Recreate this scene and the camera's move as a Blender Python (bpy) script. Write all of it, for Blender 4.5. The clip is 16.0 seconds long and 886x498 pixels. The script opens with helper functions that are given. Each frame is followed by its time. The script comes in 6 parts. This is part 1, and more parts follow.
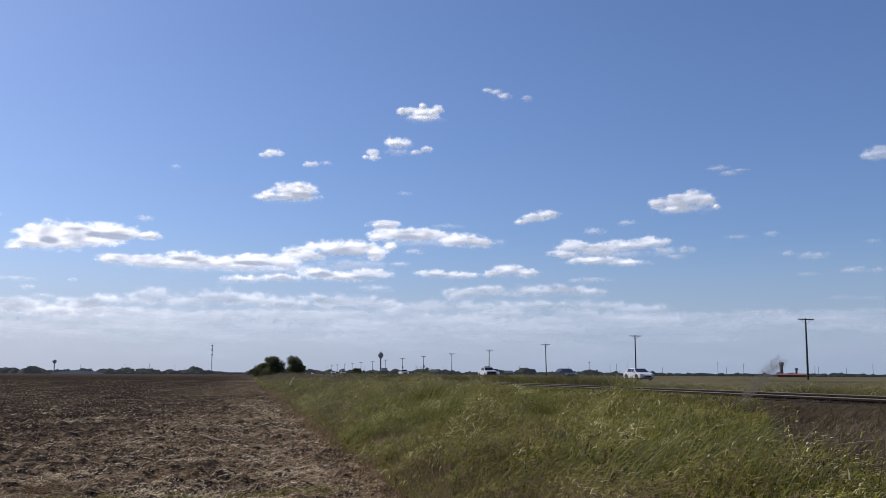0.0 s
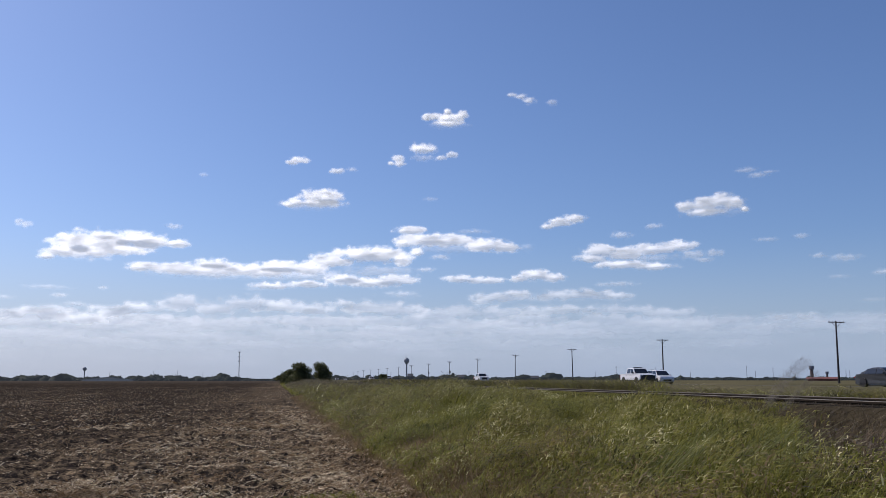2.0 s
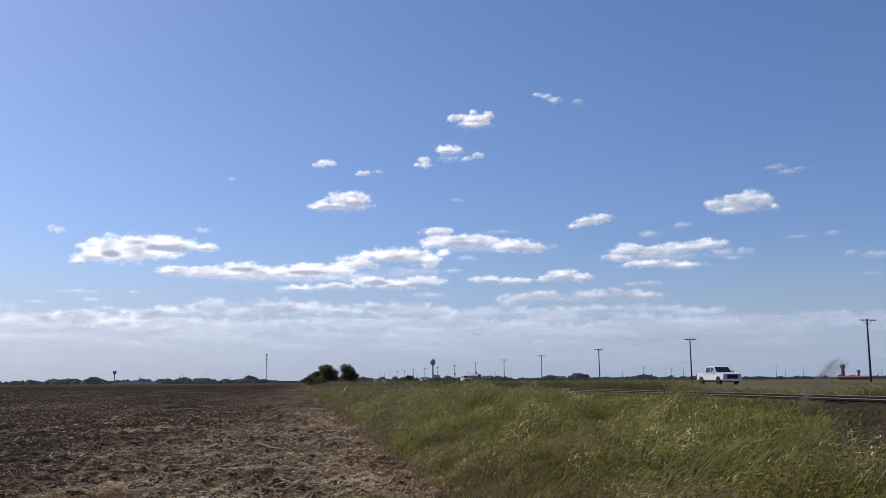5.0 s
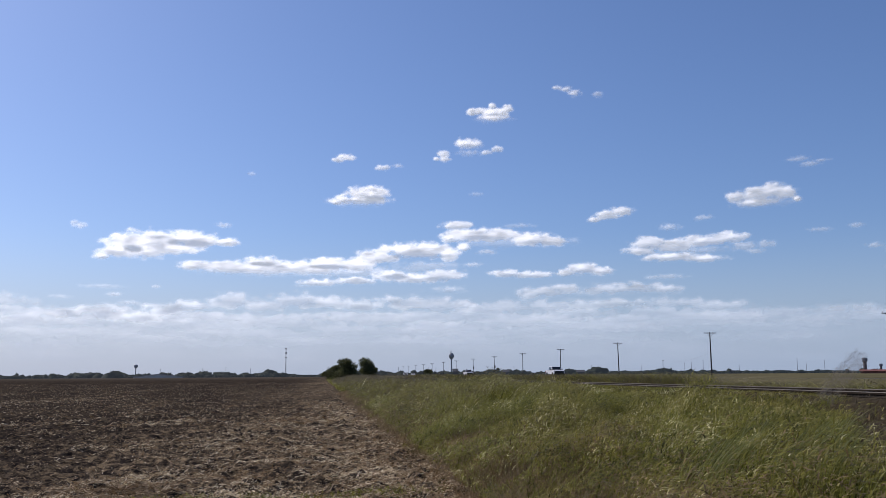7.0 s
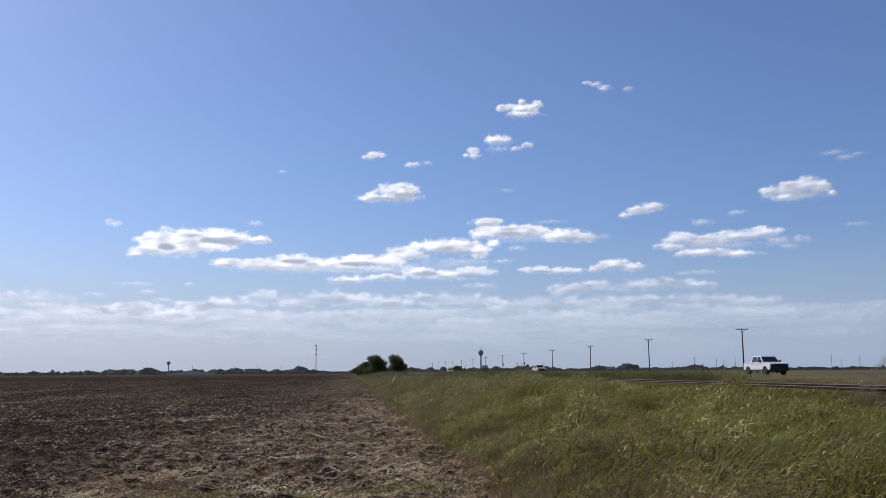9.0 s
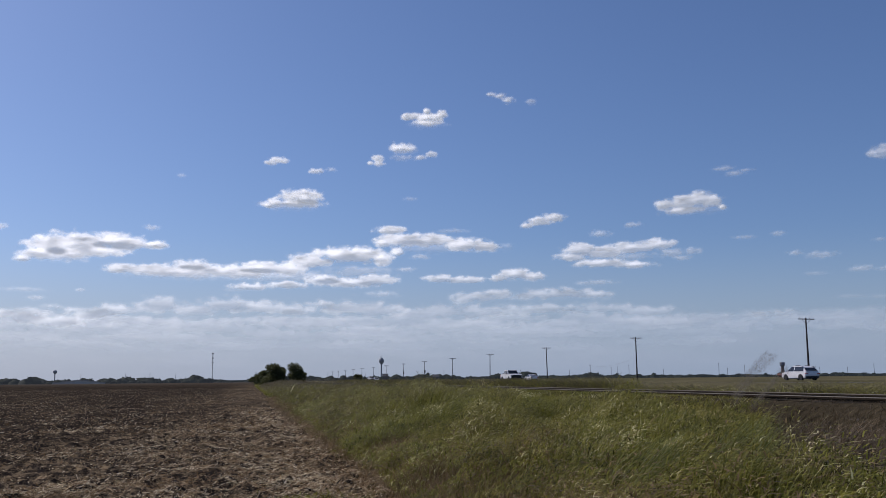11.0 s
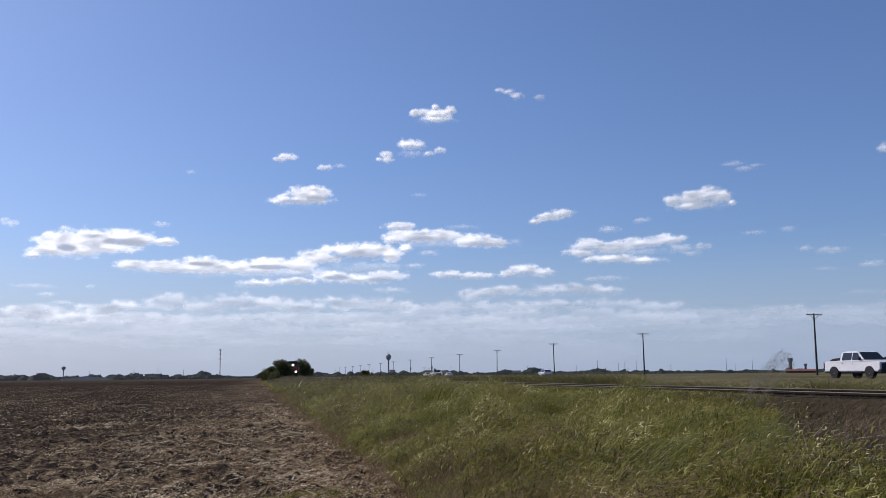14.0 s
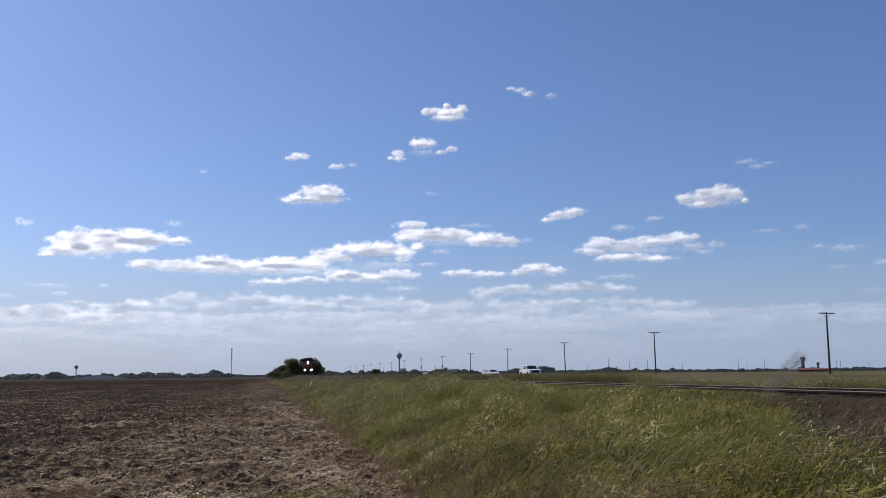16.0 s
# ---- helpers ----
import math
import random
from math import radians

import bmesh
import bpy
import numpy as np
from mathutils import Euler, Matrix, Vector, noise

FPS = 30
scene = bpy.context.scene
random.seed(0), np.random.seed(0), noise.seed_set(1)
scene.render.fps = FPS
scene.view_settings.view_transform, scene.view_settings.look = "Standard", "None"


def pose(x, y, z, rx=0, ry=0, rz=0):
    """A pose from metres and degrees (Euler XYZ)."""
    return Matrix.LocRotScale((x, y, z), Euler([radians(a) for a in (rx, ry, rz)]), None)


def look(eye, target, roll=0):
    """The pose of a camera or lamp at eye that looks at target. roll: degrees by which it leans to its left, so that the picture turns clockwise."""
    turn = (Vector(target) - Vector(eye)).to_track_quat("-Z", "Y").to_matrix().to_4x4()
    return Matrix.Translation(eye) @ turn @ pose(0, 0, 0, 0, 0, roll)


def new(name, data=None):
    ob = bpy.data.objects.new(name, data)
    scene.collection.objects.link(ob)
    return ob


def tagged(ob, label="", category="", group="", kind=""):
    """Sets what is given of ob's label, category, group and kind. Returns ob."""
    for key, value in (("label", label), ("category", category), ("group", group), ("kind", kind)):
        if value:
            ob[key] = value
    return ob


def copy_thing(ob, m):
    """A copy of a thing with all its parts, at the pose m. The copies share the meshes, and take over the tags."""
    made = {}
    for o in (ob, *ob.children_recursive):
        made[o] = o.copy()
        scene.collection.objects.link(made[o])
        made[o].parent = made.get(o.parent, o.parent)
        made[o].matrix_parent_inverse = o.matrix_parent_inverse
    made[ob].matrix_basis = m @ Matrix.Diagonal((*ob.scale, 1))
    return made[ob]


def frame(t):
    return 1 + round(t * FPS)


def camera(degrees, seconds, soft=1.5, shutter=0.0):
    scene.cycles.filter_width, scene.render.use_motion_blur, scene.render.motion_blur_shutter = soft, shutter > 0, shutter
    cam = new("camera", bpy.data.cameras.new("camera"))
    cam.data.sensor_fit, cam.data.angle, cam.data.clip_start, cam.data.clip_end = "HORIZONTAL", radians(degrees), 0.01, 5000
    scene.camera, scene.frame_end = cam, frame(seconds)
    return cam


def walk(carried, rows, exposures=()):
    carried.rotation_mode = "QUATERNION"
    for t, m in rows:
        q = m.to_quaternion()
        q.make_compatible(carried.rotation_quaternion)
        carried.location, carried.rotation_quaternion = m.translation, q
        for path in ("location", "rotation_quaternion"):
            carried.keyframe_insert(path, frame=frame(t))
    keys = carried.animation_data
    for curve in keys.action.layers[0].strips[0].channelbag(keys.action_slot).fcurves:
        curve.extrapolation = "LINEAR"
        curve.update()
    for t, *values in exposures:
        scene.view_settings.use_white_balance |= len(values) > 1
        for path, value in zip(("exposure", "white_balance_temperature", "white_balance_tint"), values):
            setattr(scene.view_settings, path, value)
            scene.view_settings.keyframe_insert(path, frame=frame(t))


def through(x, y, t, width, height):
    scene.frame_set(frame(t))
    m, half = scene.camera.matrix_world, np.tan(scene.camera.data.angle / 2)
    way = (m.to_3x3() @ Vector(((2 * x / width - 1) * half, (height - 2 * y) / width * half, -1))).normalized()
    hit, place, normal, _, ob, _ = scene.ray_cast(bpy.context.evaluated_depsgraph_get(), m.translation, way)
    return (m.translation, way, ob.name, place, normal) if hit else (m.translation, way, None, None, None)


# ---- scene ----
EYE = 1.6  # height of the lens over the field
cam = camera(53.16, 16.0, soft=0.8)
TURNS = [(0.0, -12.26, 8.06, -0.31), (0.5, -11.49, 8.04, -0.27), (1.0, -11.17, 8.06, -0.22), (1.5, -11.03, 8.29, -0.13),
         (2.0, -10.63, 8.40, -0.03), (2.5, -9.72, 8.38, 0.02), (3.0, -9.15, 8.44, 0.13), (3.5, -9.15, 8.49, 0.30),
         (4.0, -9.15, 8.54, 0.32), (4.2, -9.16, 8.54, 0.32), (6.3, -8.64, 8.28, 0.36), (6.5, -8.64, 8.25, 0.36), (7.0, -7.80, 8.09, 0.34), (7.5, -6.89, 7.92, 0.35),
         (8.0, -6.65, 7.91, 0.36), (8.5, -6.09, 7.88, 0.34), (8.7, -5.90, 7.88, 0.34), (10.8, -9.86, 8.30, 0.50), (10.9, -11.32, 8.34, 0.50), (11.0, -12.31, 8.37, 0.51), (11.5, -13.20, 8.35, 0.52),
         (12.0, -12.98, 8.33, 0.57), (12.5, -12.72, 8.28, 0.60), (13.0, -12.40, 8.22, 0.54), (13.5, -12.17, 8.17, 0.56),
         (14.0, -11.86, 8.12, 0.54), (14.5, -11.75, 8.12, 0.53), (15.0, -11.74, 8.13, 0.55), (15.5, -11.65, 8.13, 0.54),
         (16.0, -11.17, 8.05, 0.54)]
walk(cam, [(t, pose(0, 0, EYE, 90 + pitch, 0, yaw) @ pose(0, 0, 0, 0, 0, -roll)) for t, yaw, pitch, roll in TURNS],
     [(t, stops, 6180, 20) for t, stops in ((0.0, 0.0), (8.7, 0.0), (10.8, -0.28), (11.6, -0.10), (12.6, -0.04), (13.5, 0.0), (16.0, 0.0))])

# ---- daylight: a high sun ahead of the camera and to its left ----
SUN_AZ, SUN_EL = -48.0, 44.0


def heading(az, el, d=1.0):
    a, e = radians(az), radians(el)
    return Vector((math.sin(a) * math.cos(e), math.cos(a) * math.cos(e), math.sin(e))) * d


world = bpy.data.worlds.new("world")
world.use_nodes = True
scene.world = world
wn, wl = world.node_tree.nodes, world.node_tree.links
sky = wn.new("ShaderNodeTexSky")
sky.sky_type, sky.sun_disc = "NISHITA", False
sky.sun_elevation, sky.sun_rotation = radians(SUN_EL), radians(SUN_AZ)
sky.altitude, sky.air_density, sky.dust_density, sky.ozone_density = 100, 1.0, 1.1, 7.4
back = wn["Background"]
back.inputs["Strength"].default_value = 0.103
wl.new(sky.outputs[0], back.inputs["Color"])

sun_lamp = bpy.data.lights.new("sun", "SUN")
sun_lamp.energy, sun_lamp.angle, sun_lamp.color = 3.6, radians(0.53), (1.0, 0.92, 0.80)
sun = new("sun", sun_lamp)
sun.matrix_world = look(heading(SUN_AZ, SUN_EL, 100), (0, 0, 0))


# ---- materials ----
def material(name):
    m = bpy.data.materials.new(name)
    m.use_nodes = True
    return m, m.node_tree.nodes, m.node_tree.links, m.node_tree.nodes["Principled BSDF"]


def ramp(nodes, links, source, stops):
    r = nodes.new("ShaderNodeValToRGB")
    els = r.color_ramp.elements
    while len(els) < len(stops):
        els.new(0.5)
    for e, (p, c) in zip(els, stops):
        e.position, e.color = p, (*c, 1)
    links.new(source, r.inputs[0])
    return r.outputs[0]


def noise_of(nodes, links, scale, detail=6, stretch=(1, 1, 1), rough=0.6):
    co = nodes.new("ShaderNodeTexCoord")
    mp = nodes.new("ShaderNodeMapping")
    mp.inputs["Scale"].default_value = stretch
    links.new(co.outputs["Object"], mp.inputs[0])
    n = nodes.new("ShaderNodeTexNoise")
    n.inputs["Scale"].default_value, n.inputs["Detail"].default_value, n.inputs["Roughness"].default_value = scale, detail, rough
    links.new(mp.outputs[0], n.inputs["Vector"])
    return n.outputs["Fac"]


def mixed(nodes, links, fac, a, b, blend="MIX"):
    x = nodes.new("ShaderNodeMix")
    x.data_type, x.blend_type = "RGBA", blend
    for socket, v in ((x.inputs[0], fac), (x.inputs[6], a), (x.inputs[7], b)):
        if isinstance(v, tuple):
            socket.default_value = (*v, 1)
        elif isinstance(v, (int, float)):
            socket.default_value = v
        else:
            links.new(v, socket)
    return x.outputs[2]


def bumped(nodes, links, shader, height, strength, distance=0.02):
    b = nodes.new("ShaderNodeBump")
    b.inputs["Strength"].default_value, b.inputs["Distance"].default_value = strength, distance
    links.new(height, b.inputs["Height"])
    links.new(b.outputs[0], shader.inputs["Normal"])


def surface(name, dark, light, scale=4.0, fine=40.0, rough=0.8, metal=0.0, bump=0.3, distance=0.02, stretch=(1, 1, 1), spec=0.3):
    """A plain weathered surface: two scales of noise between two colours, with a fine relief."""
    m, n, l, p = material(name)
    big, small = noise_of(n, l, scale, 5, stretch), noise_of(n, l, fine, 4, stretch)
    c = ramp(n, l, big, [(0.3, dark), (0.7, light)])
    shade = ramp(n, l, small, [(0.25, (0.72, 0.72, 0.72)), (0.75, (1.0, 1.0, 1.0))])
    l.new(mixed(n, l, 1.0, c, shade, "MULTIPLY"), p.inputs["Base Color"])
    p.inputs["Roughness"].default_value, p.inputs["Metallic"].default_value = rough, metal
    p.inputs["Specular IOR Level"].default_value = spec
    if bump:
        bumped(n, l, p, small, bump, distance)
    return m


def leafy(name, stops, through=0.36, rough=0.42, patch_scale=0.55, withered=None):
    """Blades and leaves: a colour for each island, some light shining through."""
    m, n, l, p = material(name)
    geo = n.new("ShaderNodeNewGeometry")
    patch = noise_of(n, l, patch_scale, 4)
    add = n.new("ShaderNodeMath")
    add.operation = "MULTIPLY_ADD"
    l.new(geo.outputs["Random Per Island"], add.inputs[0])
    add.inputs[1].default_value = 0.62
    sub = n.new("ShaderNodeMath")
    sub.operation = "MULTIPLY_ADD"
    l.new(patch, sub.inputs[0])
    sub.inputs[1].default_value, sub.inputs[2].default_value = 1.5, -0.52
    l.new(sub.outputs[0], add.inputs[2])
    c = ramp(n, l, add.outputs[0], stops)
    if withered:  # drifts of stems that have gone over
        drift = ramp(n, l, noise_of(n, l, 0.62, 5, (1.0, 0.7, 1.0), 0.68), [(0.44, (0.03, 0.03, 0.03)), (0.68, (0.75, 0.75, 0.75))])
        c = mixed(n, l, drift, c, ramp(n, l, add.outputs[0], withered))
    l.new(c, p.inputs["Base Color"])
    p.inputs["Roughness"].default_value, p.inputs["Specular IOR Level"].default_value = rough, 0.08
    tr = n.new("ShaderNodeBsdfTranslucent")
    l.new(c, tr.inputs["Color"])
    mx = n.new("ShaderNodeMixShader")
    mx.inputs[0].default_value = through
    l.new(p.outputs[0], mx.inputs[1])
    l.new(tr.outputs[0], mx.inputs[2])
    l.new(mx.outputs[0], n["Material Output"].inputs["Surface"])
    return m


def glow(name, color, strength):
    m, n, l, p = material(name)
    p.inputs["Base Color"].default_value = (*color, 1)
    p.inputs["Emission Color"].default_value = (*color, 1)
    p.inputs["Emission Strength"].default_value = strength
    return m


def soil_material():
    """Dark turned clay with bands of bleached chaff that run along the rows, and a paler headland far off."""
    m, n, l, p = material("soil")
    rows, clods, grit = noise_of(n, l, 0.22, 5, (1.0, 0.16, 1.0)), noise_of(n, l, 5.0, 6), noise_of(n, l, 45.0, 5)
    chaff = noise_of(n, l, 4.5, 9, (1.0, 0.55, 1.0), 0.86)
    base = ramp(n, l, clods, [(0.3, (0.0075, 0.0068, 0.0068)), (0.72, (0.048, 0.0395, 0.034))])
    chaff_at = ramp(n, l, chaff, [(0.47, (0, 0, 0)), (0.58, (1, 1, 1))])
    blot = n.new("ShaderNodeMath")
    blot.operation = "MULTIPLY_ADD"
    l.new(noise_of(n, l, 0.8, 6, (1.0, 0.5, 1.0), 0.7), blot.inputs[0])
    blot.inputs[1].default_value = 0.6
    half = n.new("ShaderNodeMath")
    half.operation = "MULTIPLY"
    l.new(rows, half.inputs[0])
    half.inputs[1].default_value = 0.45
    l.new(half.outputs[0], blot.inputs[2])
    band = ramp(n, l, blot.outputs[0], [(0.44, (0.10, 0.10, 0.10)), (0.57, (0.95, 0.95, 0.95))])
    fac = n.new("ShaderNodeMath")
    fac.operation = "MULTIPLY"
    l.new(chaff_at, fac.inputs[0])
    l.new(band, fac.inputs[1])
    co = n.new("ShaderNodeTexCoord")
    sp = n.new("ShaderNodeSeparateXYZ")
    l.new(co.outputs["Object"], sp.inputs[0])
    side = n.new("ShaderNodeMapRange")
    for key, value in (("From Min", -6.5), ("From Max", -0.8), ("To Min", 0.32), ("To Max", 0.95)):
        side.inputs[key].default_value = value
    l.new(sp.outputs["X"], side.inputs["Value"])
    most = n.new("ShaderNodeMath")
    most.operation = "MULTIPLY"
    l.new(fac.outputs[0], most.inputs[0])
    l.new(side.outputs[0], most.inputs[1])
    c = mixed(n, l, most.outputs[0], base, (0.45, 0.34, 0.205))
    c = mixed(n, l, 1.0, c, ramp(n, l, grit, [(0.3, (0.55, 0.55, 0.55)), (0.7, (1, 1, 1))]), "MULTIPLY")
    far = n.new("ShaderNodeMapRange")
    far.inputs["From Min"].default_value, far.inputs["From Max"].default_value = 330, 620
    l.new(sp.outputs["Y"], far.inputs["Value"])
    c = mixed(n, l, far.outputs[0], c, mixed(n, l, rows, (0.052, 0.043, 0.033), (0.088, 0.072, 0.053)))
    l.new(c, p.inputs["Base Color"])
    p.inputs["Roughness"].default_value, p.inputs["Specular IOR Level"].default_value = 1.0, 0.0
    bumped(n, l, p, clods, 1.0, 0.12)
    return m


def cloud_material():
    """White vapour: sunlight soaks through, but less where the painted depth mask greys it for shade."""
    m, n, l, p = material("cloud_vapour")
    n.remove(p)
    cover, deep = n.new("ShaderNodeAttribute"), n.new("ShaderNodeAttribute")
    cover.attribute_name, deep.attribute_name = "vapour", "depth"
    soaked, lit = n.new("ShaderNodeBsdfTranslucent"), n.new("ShaderNodeBsdfDiffuse")
    soaked.inputs["Color"].default_value = lit.inputs["Color"].default_value = (0.86, 0.88, 0.86, 1)
    body = n.new("ShaderNodeMixShader")
    l.new(deep.outputs["Fac"], body.inputs[0])
    l.new(soaked.outputs[0], body.inputs[1])
    l.new(lit.outputs[0], body.inputs[2])
    # even glow that stands in for light scattered many times inside the cloud
    inner_glow = n.new("ShaderNodeEmission")
    inner_glow.inputs["Color"].default_value, inner_glow.inputs["Strength"].default_value = (0.90, 0.95, 0.95, 1), 0.31
    both = n.new("ShaderNodeAddShader")
    l.new(body.outputs[0], both.inputs[0])
    l.new(inner_glow.outputs[0], both.inputs[1])
    gap, out = n.new("ShaderNodeBsdfTransparent"), n.new("ShaderNodeMixShader")
    l.new(cover.outputs["Fac"], out.inputs[0])
    l.new(gap.outputs[0], out.inputs[1])
    l.new(both.outputs[0], out.inputs[2])
    l.new(out.outputs[0], n["Material Output"].inputs["Surface"])
    return m


SOIL = soil_material()
EARTH = surface("bank_earth", (0.026, 0.021, 0.008), (0.06, 0.048, 0.019), 0.8, 22, 1.0, bump=0.6, distance=0.05, spec=0.03)
PASTURE = surface("dry_pasture", (0.092, 0.086, 0.046), (0.172, 0.152, 0.086), 0.05, 3.0, 1.0, bump=0.5, distance=0.1, spec=0.0)
BALLAST = surface("ballast_stone", (0.034, 0.027, 0.014), (0.088, 0.070, 0.040), 9, 30, 1.0, bump=0.8, distance=0.03, spec=0.03)
STONE = leafy("loose_ballast", [(0.0, (0.035, 0.030, 0.026)), (0.5, (0.085, 0.076, 0.068)), (1.0, (0.22, 0.20, 0.185))], 0.0, 0.9)
ASPHALT = surface("asphalt", (0.045, 0.045, 0.047), (0.075, 0.073, 0.07), 0.6, 60, 0.85, bump=0.2, distance=0.005)
STEEL = surface("worn_rail_steel", (0.22, 0.195, 0.155), (0.32, 0.285, 0.23), 3, 30, 0.7, 0.2, bump=0.1)
RUST = surface("rusty_rail_web", (0.016, 0.012, 0.008), (0.036, 0.027, 0.018), 5, 50, 0.9, 0.0, spec=0.1)
TIE_WOOD = surface("creosoted_wood", (0.035, 0.029, 0.020), (0.085, 0.070, 0.050), 3, 25, 1.0, spec=0.05, stretch=(0.3, 3, 3))
POLE_WOOD = surface("weathered_pole_wood", (0.03, 0.027, 0.026), (0.06, 0.053, 0.05), 2, 18, 0.9, stretch=(6, 6, 0.4))
# palest stops paint sun glints on scattered blades, darkest ones the shaded gaps
GRASS = leafy("tall_grass", [(0.0, (0.009, 0.010, 0.002)), (0.38, (0.130, 0.138, 0.021)), (0.82, (0.315, 0.305, 0.056)), (1.0, (0.95, 0.89, 0.50))], 0.42, 0.42, 0.95,
              [(0.0, (0.016, 0.012, 0.004)), (0.38, (0.156, 0.122, 0.033)), (0.82, (0.36, 0.280, 0.085)), (1.0, (0.93, 0.80, 0.46))])
DRY_GRASS = leafy("dry_grass", [(0.0, (0.08, 0.072, 0.03)), (0.5, (0.17, 0.14, 0.07)), (1.0, (0.32, 0.26, 0.15))], 0.35)
BRUSH = leafy("dead_brush", [(0.0, (0.032, 0.024, 0.014)), (0.5, (0.094, 0.069, 0.040)), (1.0, (0.25, 0.19, 0.115))], 0.2)
RUSSET = leafy("russet_dead_grass", [(0.0, (0.075, 0.050, 0.024)), (0.5, (0.21, 0.145, 0.070)), (1.0, (0.46, 0.33, 0.18))], 0.3)
PALE_BLADE = leafy("pale_long_blade", [(0.0, (0.10, 0.11, 0.03)), (0.5, (0.24, 0.25, 0.08)), (1.0, (0.40, 0.39, 0.19))], 0.42)
SEEDING = leafy("seeding_heads", [(0.0, (0.042, 0.035, 0.017)), (0.5, (0.098, 0.083, 0.040)), (1.0, (0.18, 0.153, 0.078))], 0.3)
STRAW = leafy("straw", [(0.0, (0.085, 0.052, 0.028)), (0.50, (0.30, 0.195, 0.092)), (1.0, (1.0, 0.87, 0.58))], 0.15, 0.6)
REED = leafy("reed_stalk", [(0.0, (0.10, 0.09, 0.075)), (0.5, (0.19, 0.17, 0.14)), (1.0, (0.34, 0.30, 0.25))], 0.45)
LEAF = leafy("tree_leaf", [(0.0, (0.040, 0.048, 0.022)), (0.5, (0.085, 0.094, 0.040)), (1.0, (0.16, 0.165, 0.072))], 0.5)
FAR_LEAF = leafy("far_wood_leaf", [(0.0, (0.014, 0.019, 0.013)), (0.5, (0.022, 0.030, 0.018)), (1.0, (0.036, 0.045, 0.026))], 0.2, 0.8)
BARK = surface("bark", (0.05, 0.04, 0.03), (0.11, 0.09, 0.07), 4, 20, 0.95, stretch=(4, 4, 0.6))
CLOUD = cloud_material()
WHITE_PAINT = surface("white_car_paint", (0.79, 0.79, 0.785), (0.84, 0.84, 0.835), 0.8, 14, 0.25, bump=0.0, spec=0.5)
DARK_PAINT = surface("dark_grey_car_paint", (0.035, 0.038, 0.042), (0.055, 0.058, 0.062), 0.8, 14, 0.25, bump=0.0, spec=0.5)
GLASS_DARK = surface("tinted_glass", (0.012, 0.014, 0.016), (0.02, 0.022, 0.025), 1, 5, 0.06, bump=0.0, spec=0.6)
BLACK = surface("black_plastic", (0.015, 0.015, 0.016), (0.03, 0.03, 0.03), 3, 30, 0.6, bump=0.1)
TYRE = surface("tyre_rubber", (0.018, 0.018, 0.018), (0.03, 0.03, 0.03), 3, 30, 0.85, bump=0.3)
ALLOY = surface("alloy_rim", (0.45, 0.45, 0.46), (0.62, 0.62, 0.62), 3, 30, 0.4, 0.4, bump=0.0)
CHROME = surface("chrome_trim", (0.5, 0.5, 0.5), (0.62, 0.62, 0.62), 3, 30, 0.18, 1.0, bump=0.0)
LENS = surface("lamp_lens", (0.55, 0.56, 0.58), (0.7, 0.7, 0.7), 3, 30, 0.1, bump=0.0, spec=0.6)
TAIL = surface("red_lamp_lens", (0.30, 0.015, 0.012), (0.4, 0.02, 0.02), 3, 30, 0.15, bump=0.0)
LOCO_RED = surface("faded_locomotive_red", (0.16, 0.03, 0.018), (0.24, 0.05, 0.025), 1, 20, 0.55, bump=0.05)
LOCO_DARK = surface("sooty_locomotive_black", (0.018, 0.016, 0.015), (0.04, 0.035, 0.032), 1, 20, 0.6, bump=0.05)
HEADLIGHT = glow("lit_headlight", (1.0, 0.93, 0.82), 30.0)
TANK_PAINT = surface("hazed_tank_paint", (0.16, 0.18, 0.21), (0.22, 0.24, 0.27), 0.3, 4, 0.6, bump=0.0)
FAR_WALL = surface("dark_far_wall", (0.035, 0.036, 0.04), (0.06, 0.06, 0.062), 0.3, 4, 0.9, bump=0.0)
MAST_STEEL = surface("mast_steel", (0.07, 0.07, 0.075), (0.11, 0.11, 0.115), 0.3, 4, 0.6, 0.2, bump=0.0)
ROOF_RED = surface("red_roof_sheet", (0.17, 0.065, 0.05), (0.25, 0.095, 0.07), 0.3, 4, 0.7, bump=0.2)
PALE_WALL = surface("pale_wall", (0.42, 0.38, 0.34), (0.55, 0.50, 0.45), 0.3, 4, 0.85, bump=0.2)
PALE_ROOF = surface("pale_metal_roof", (0.26, 0.27, 0.29), (0.34, 0.35, 0.37), 0.3, 4, 0.5, bump=0.1)
INSULATOR = surface("glazed_insulator", (0.10, 0.08, 0.07), (0.16, 0.13, 0.11), 3, 30, 0.3, bump=0.0)
WIRE = surface("cable_aluminium", (0.16, 0.16, 0.17), (0.22, 0.22, 0.22), 3, 30, 0.5, 0.5, bump=0.0)


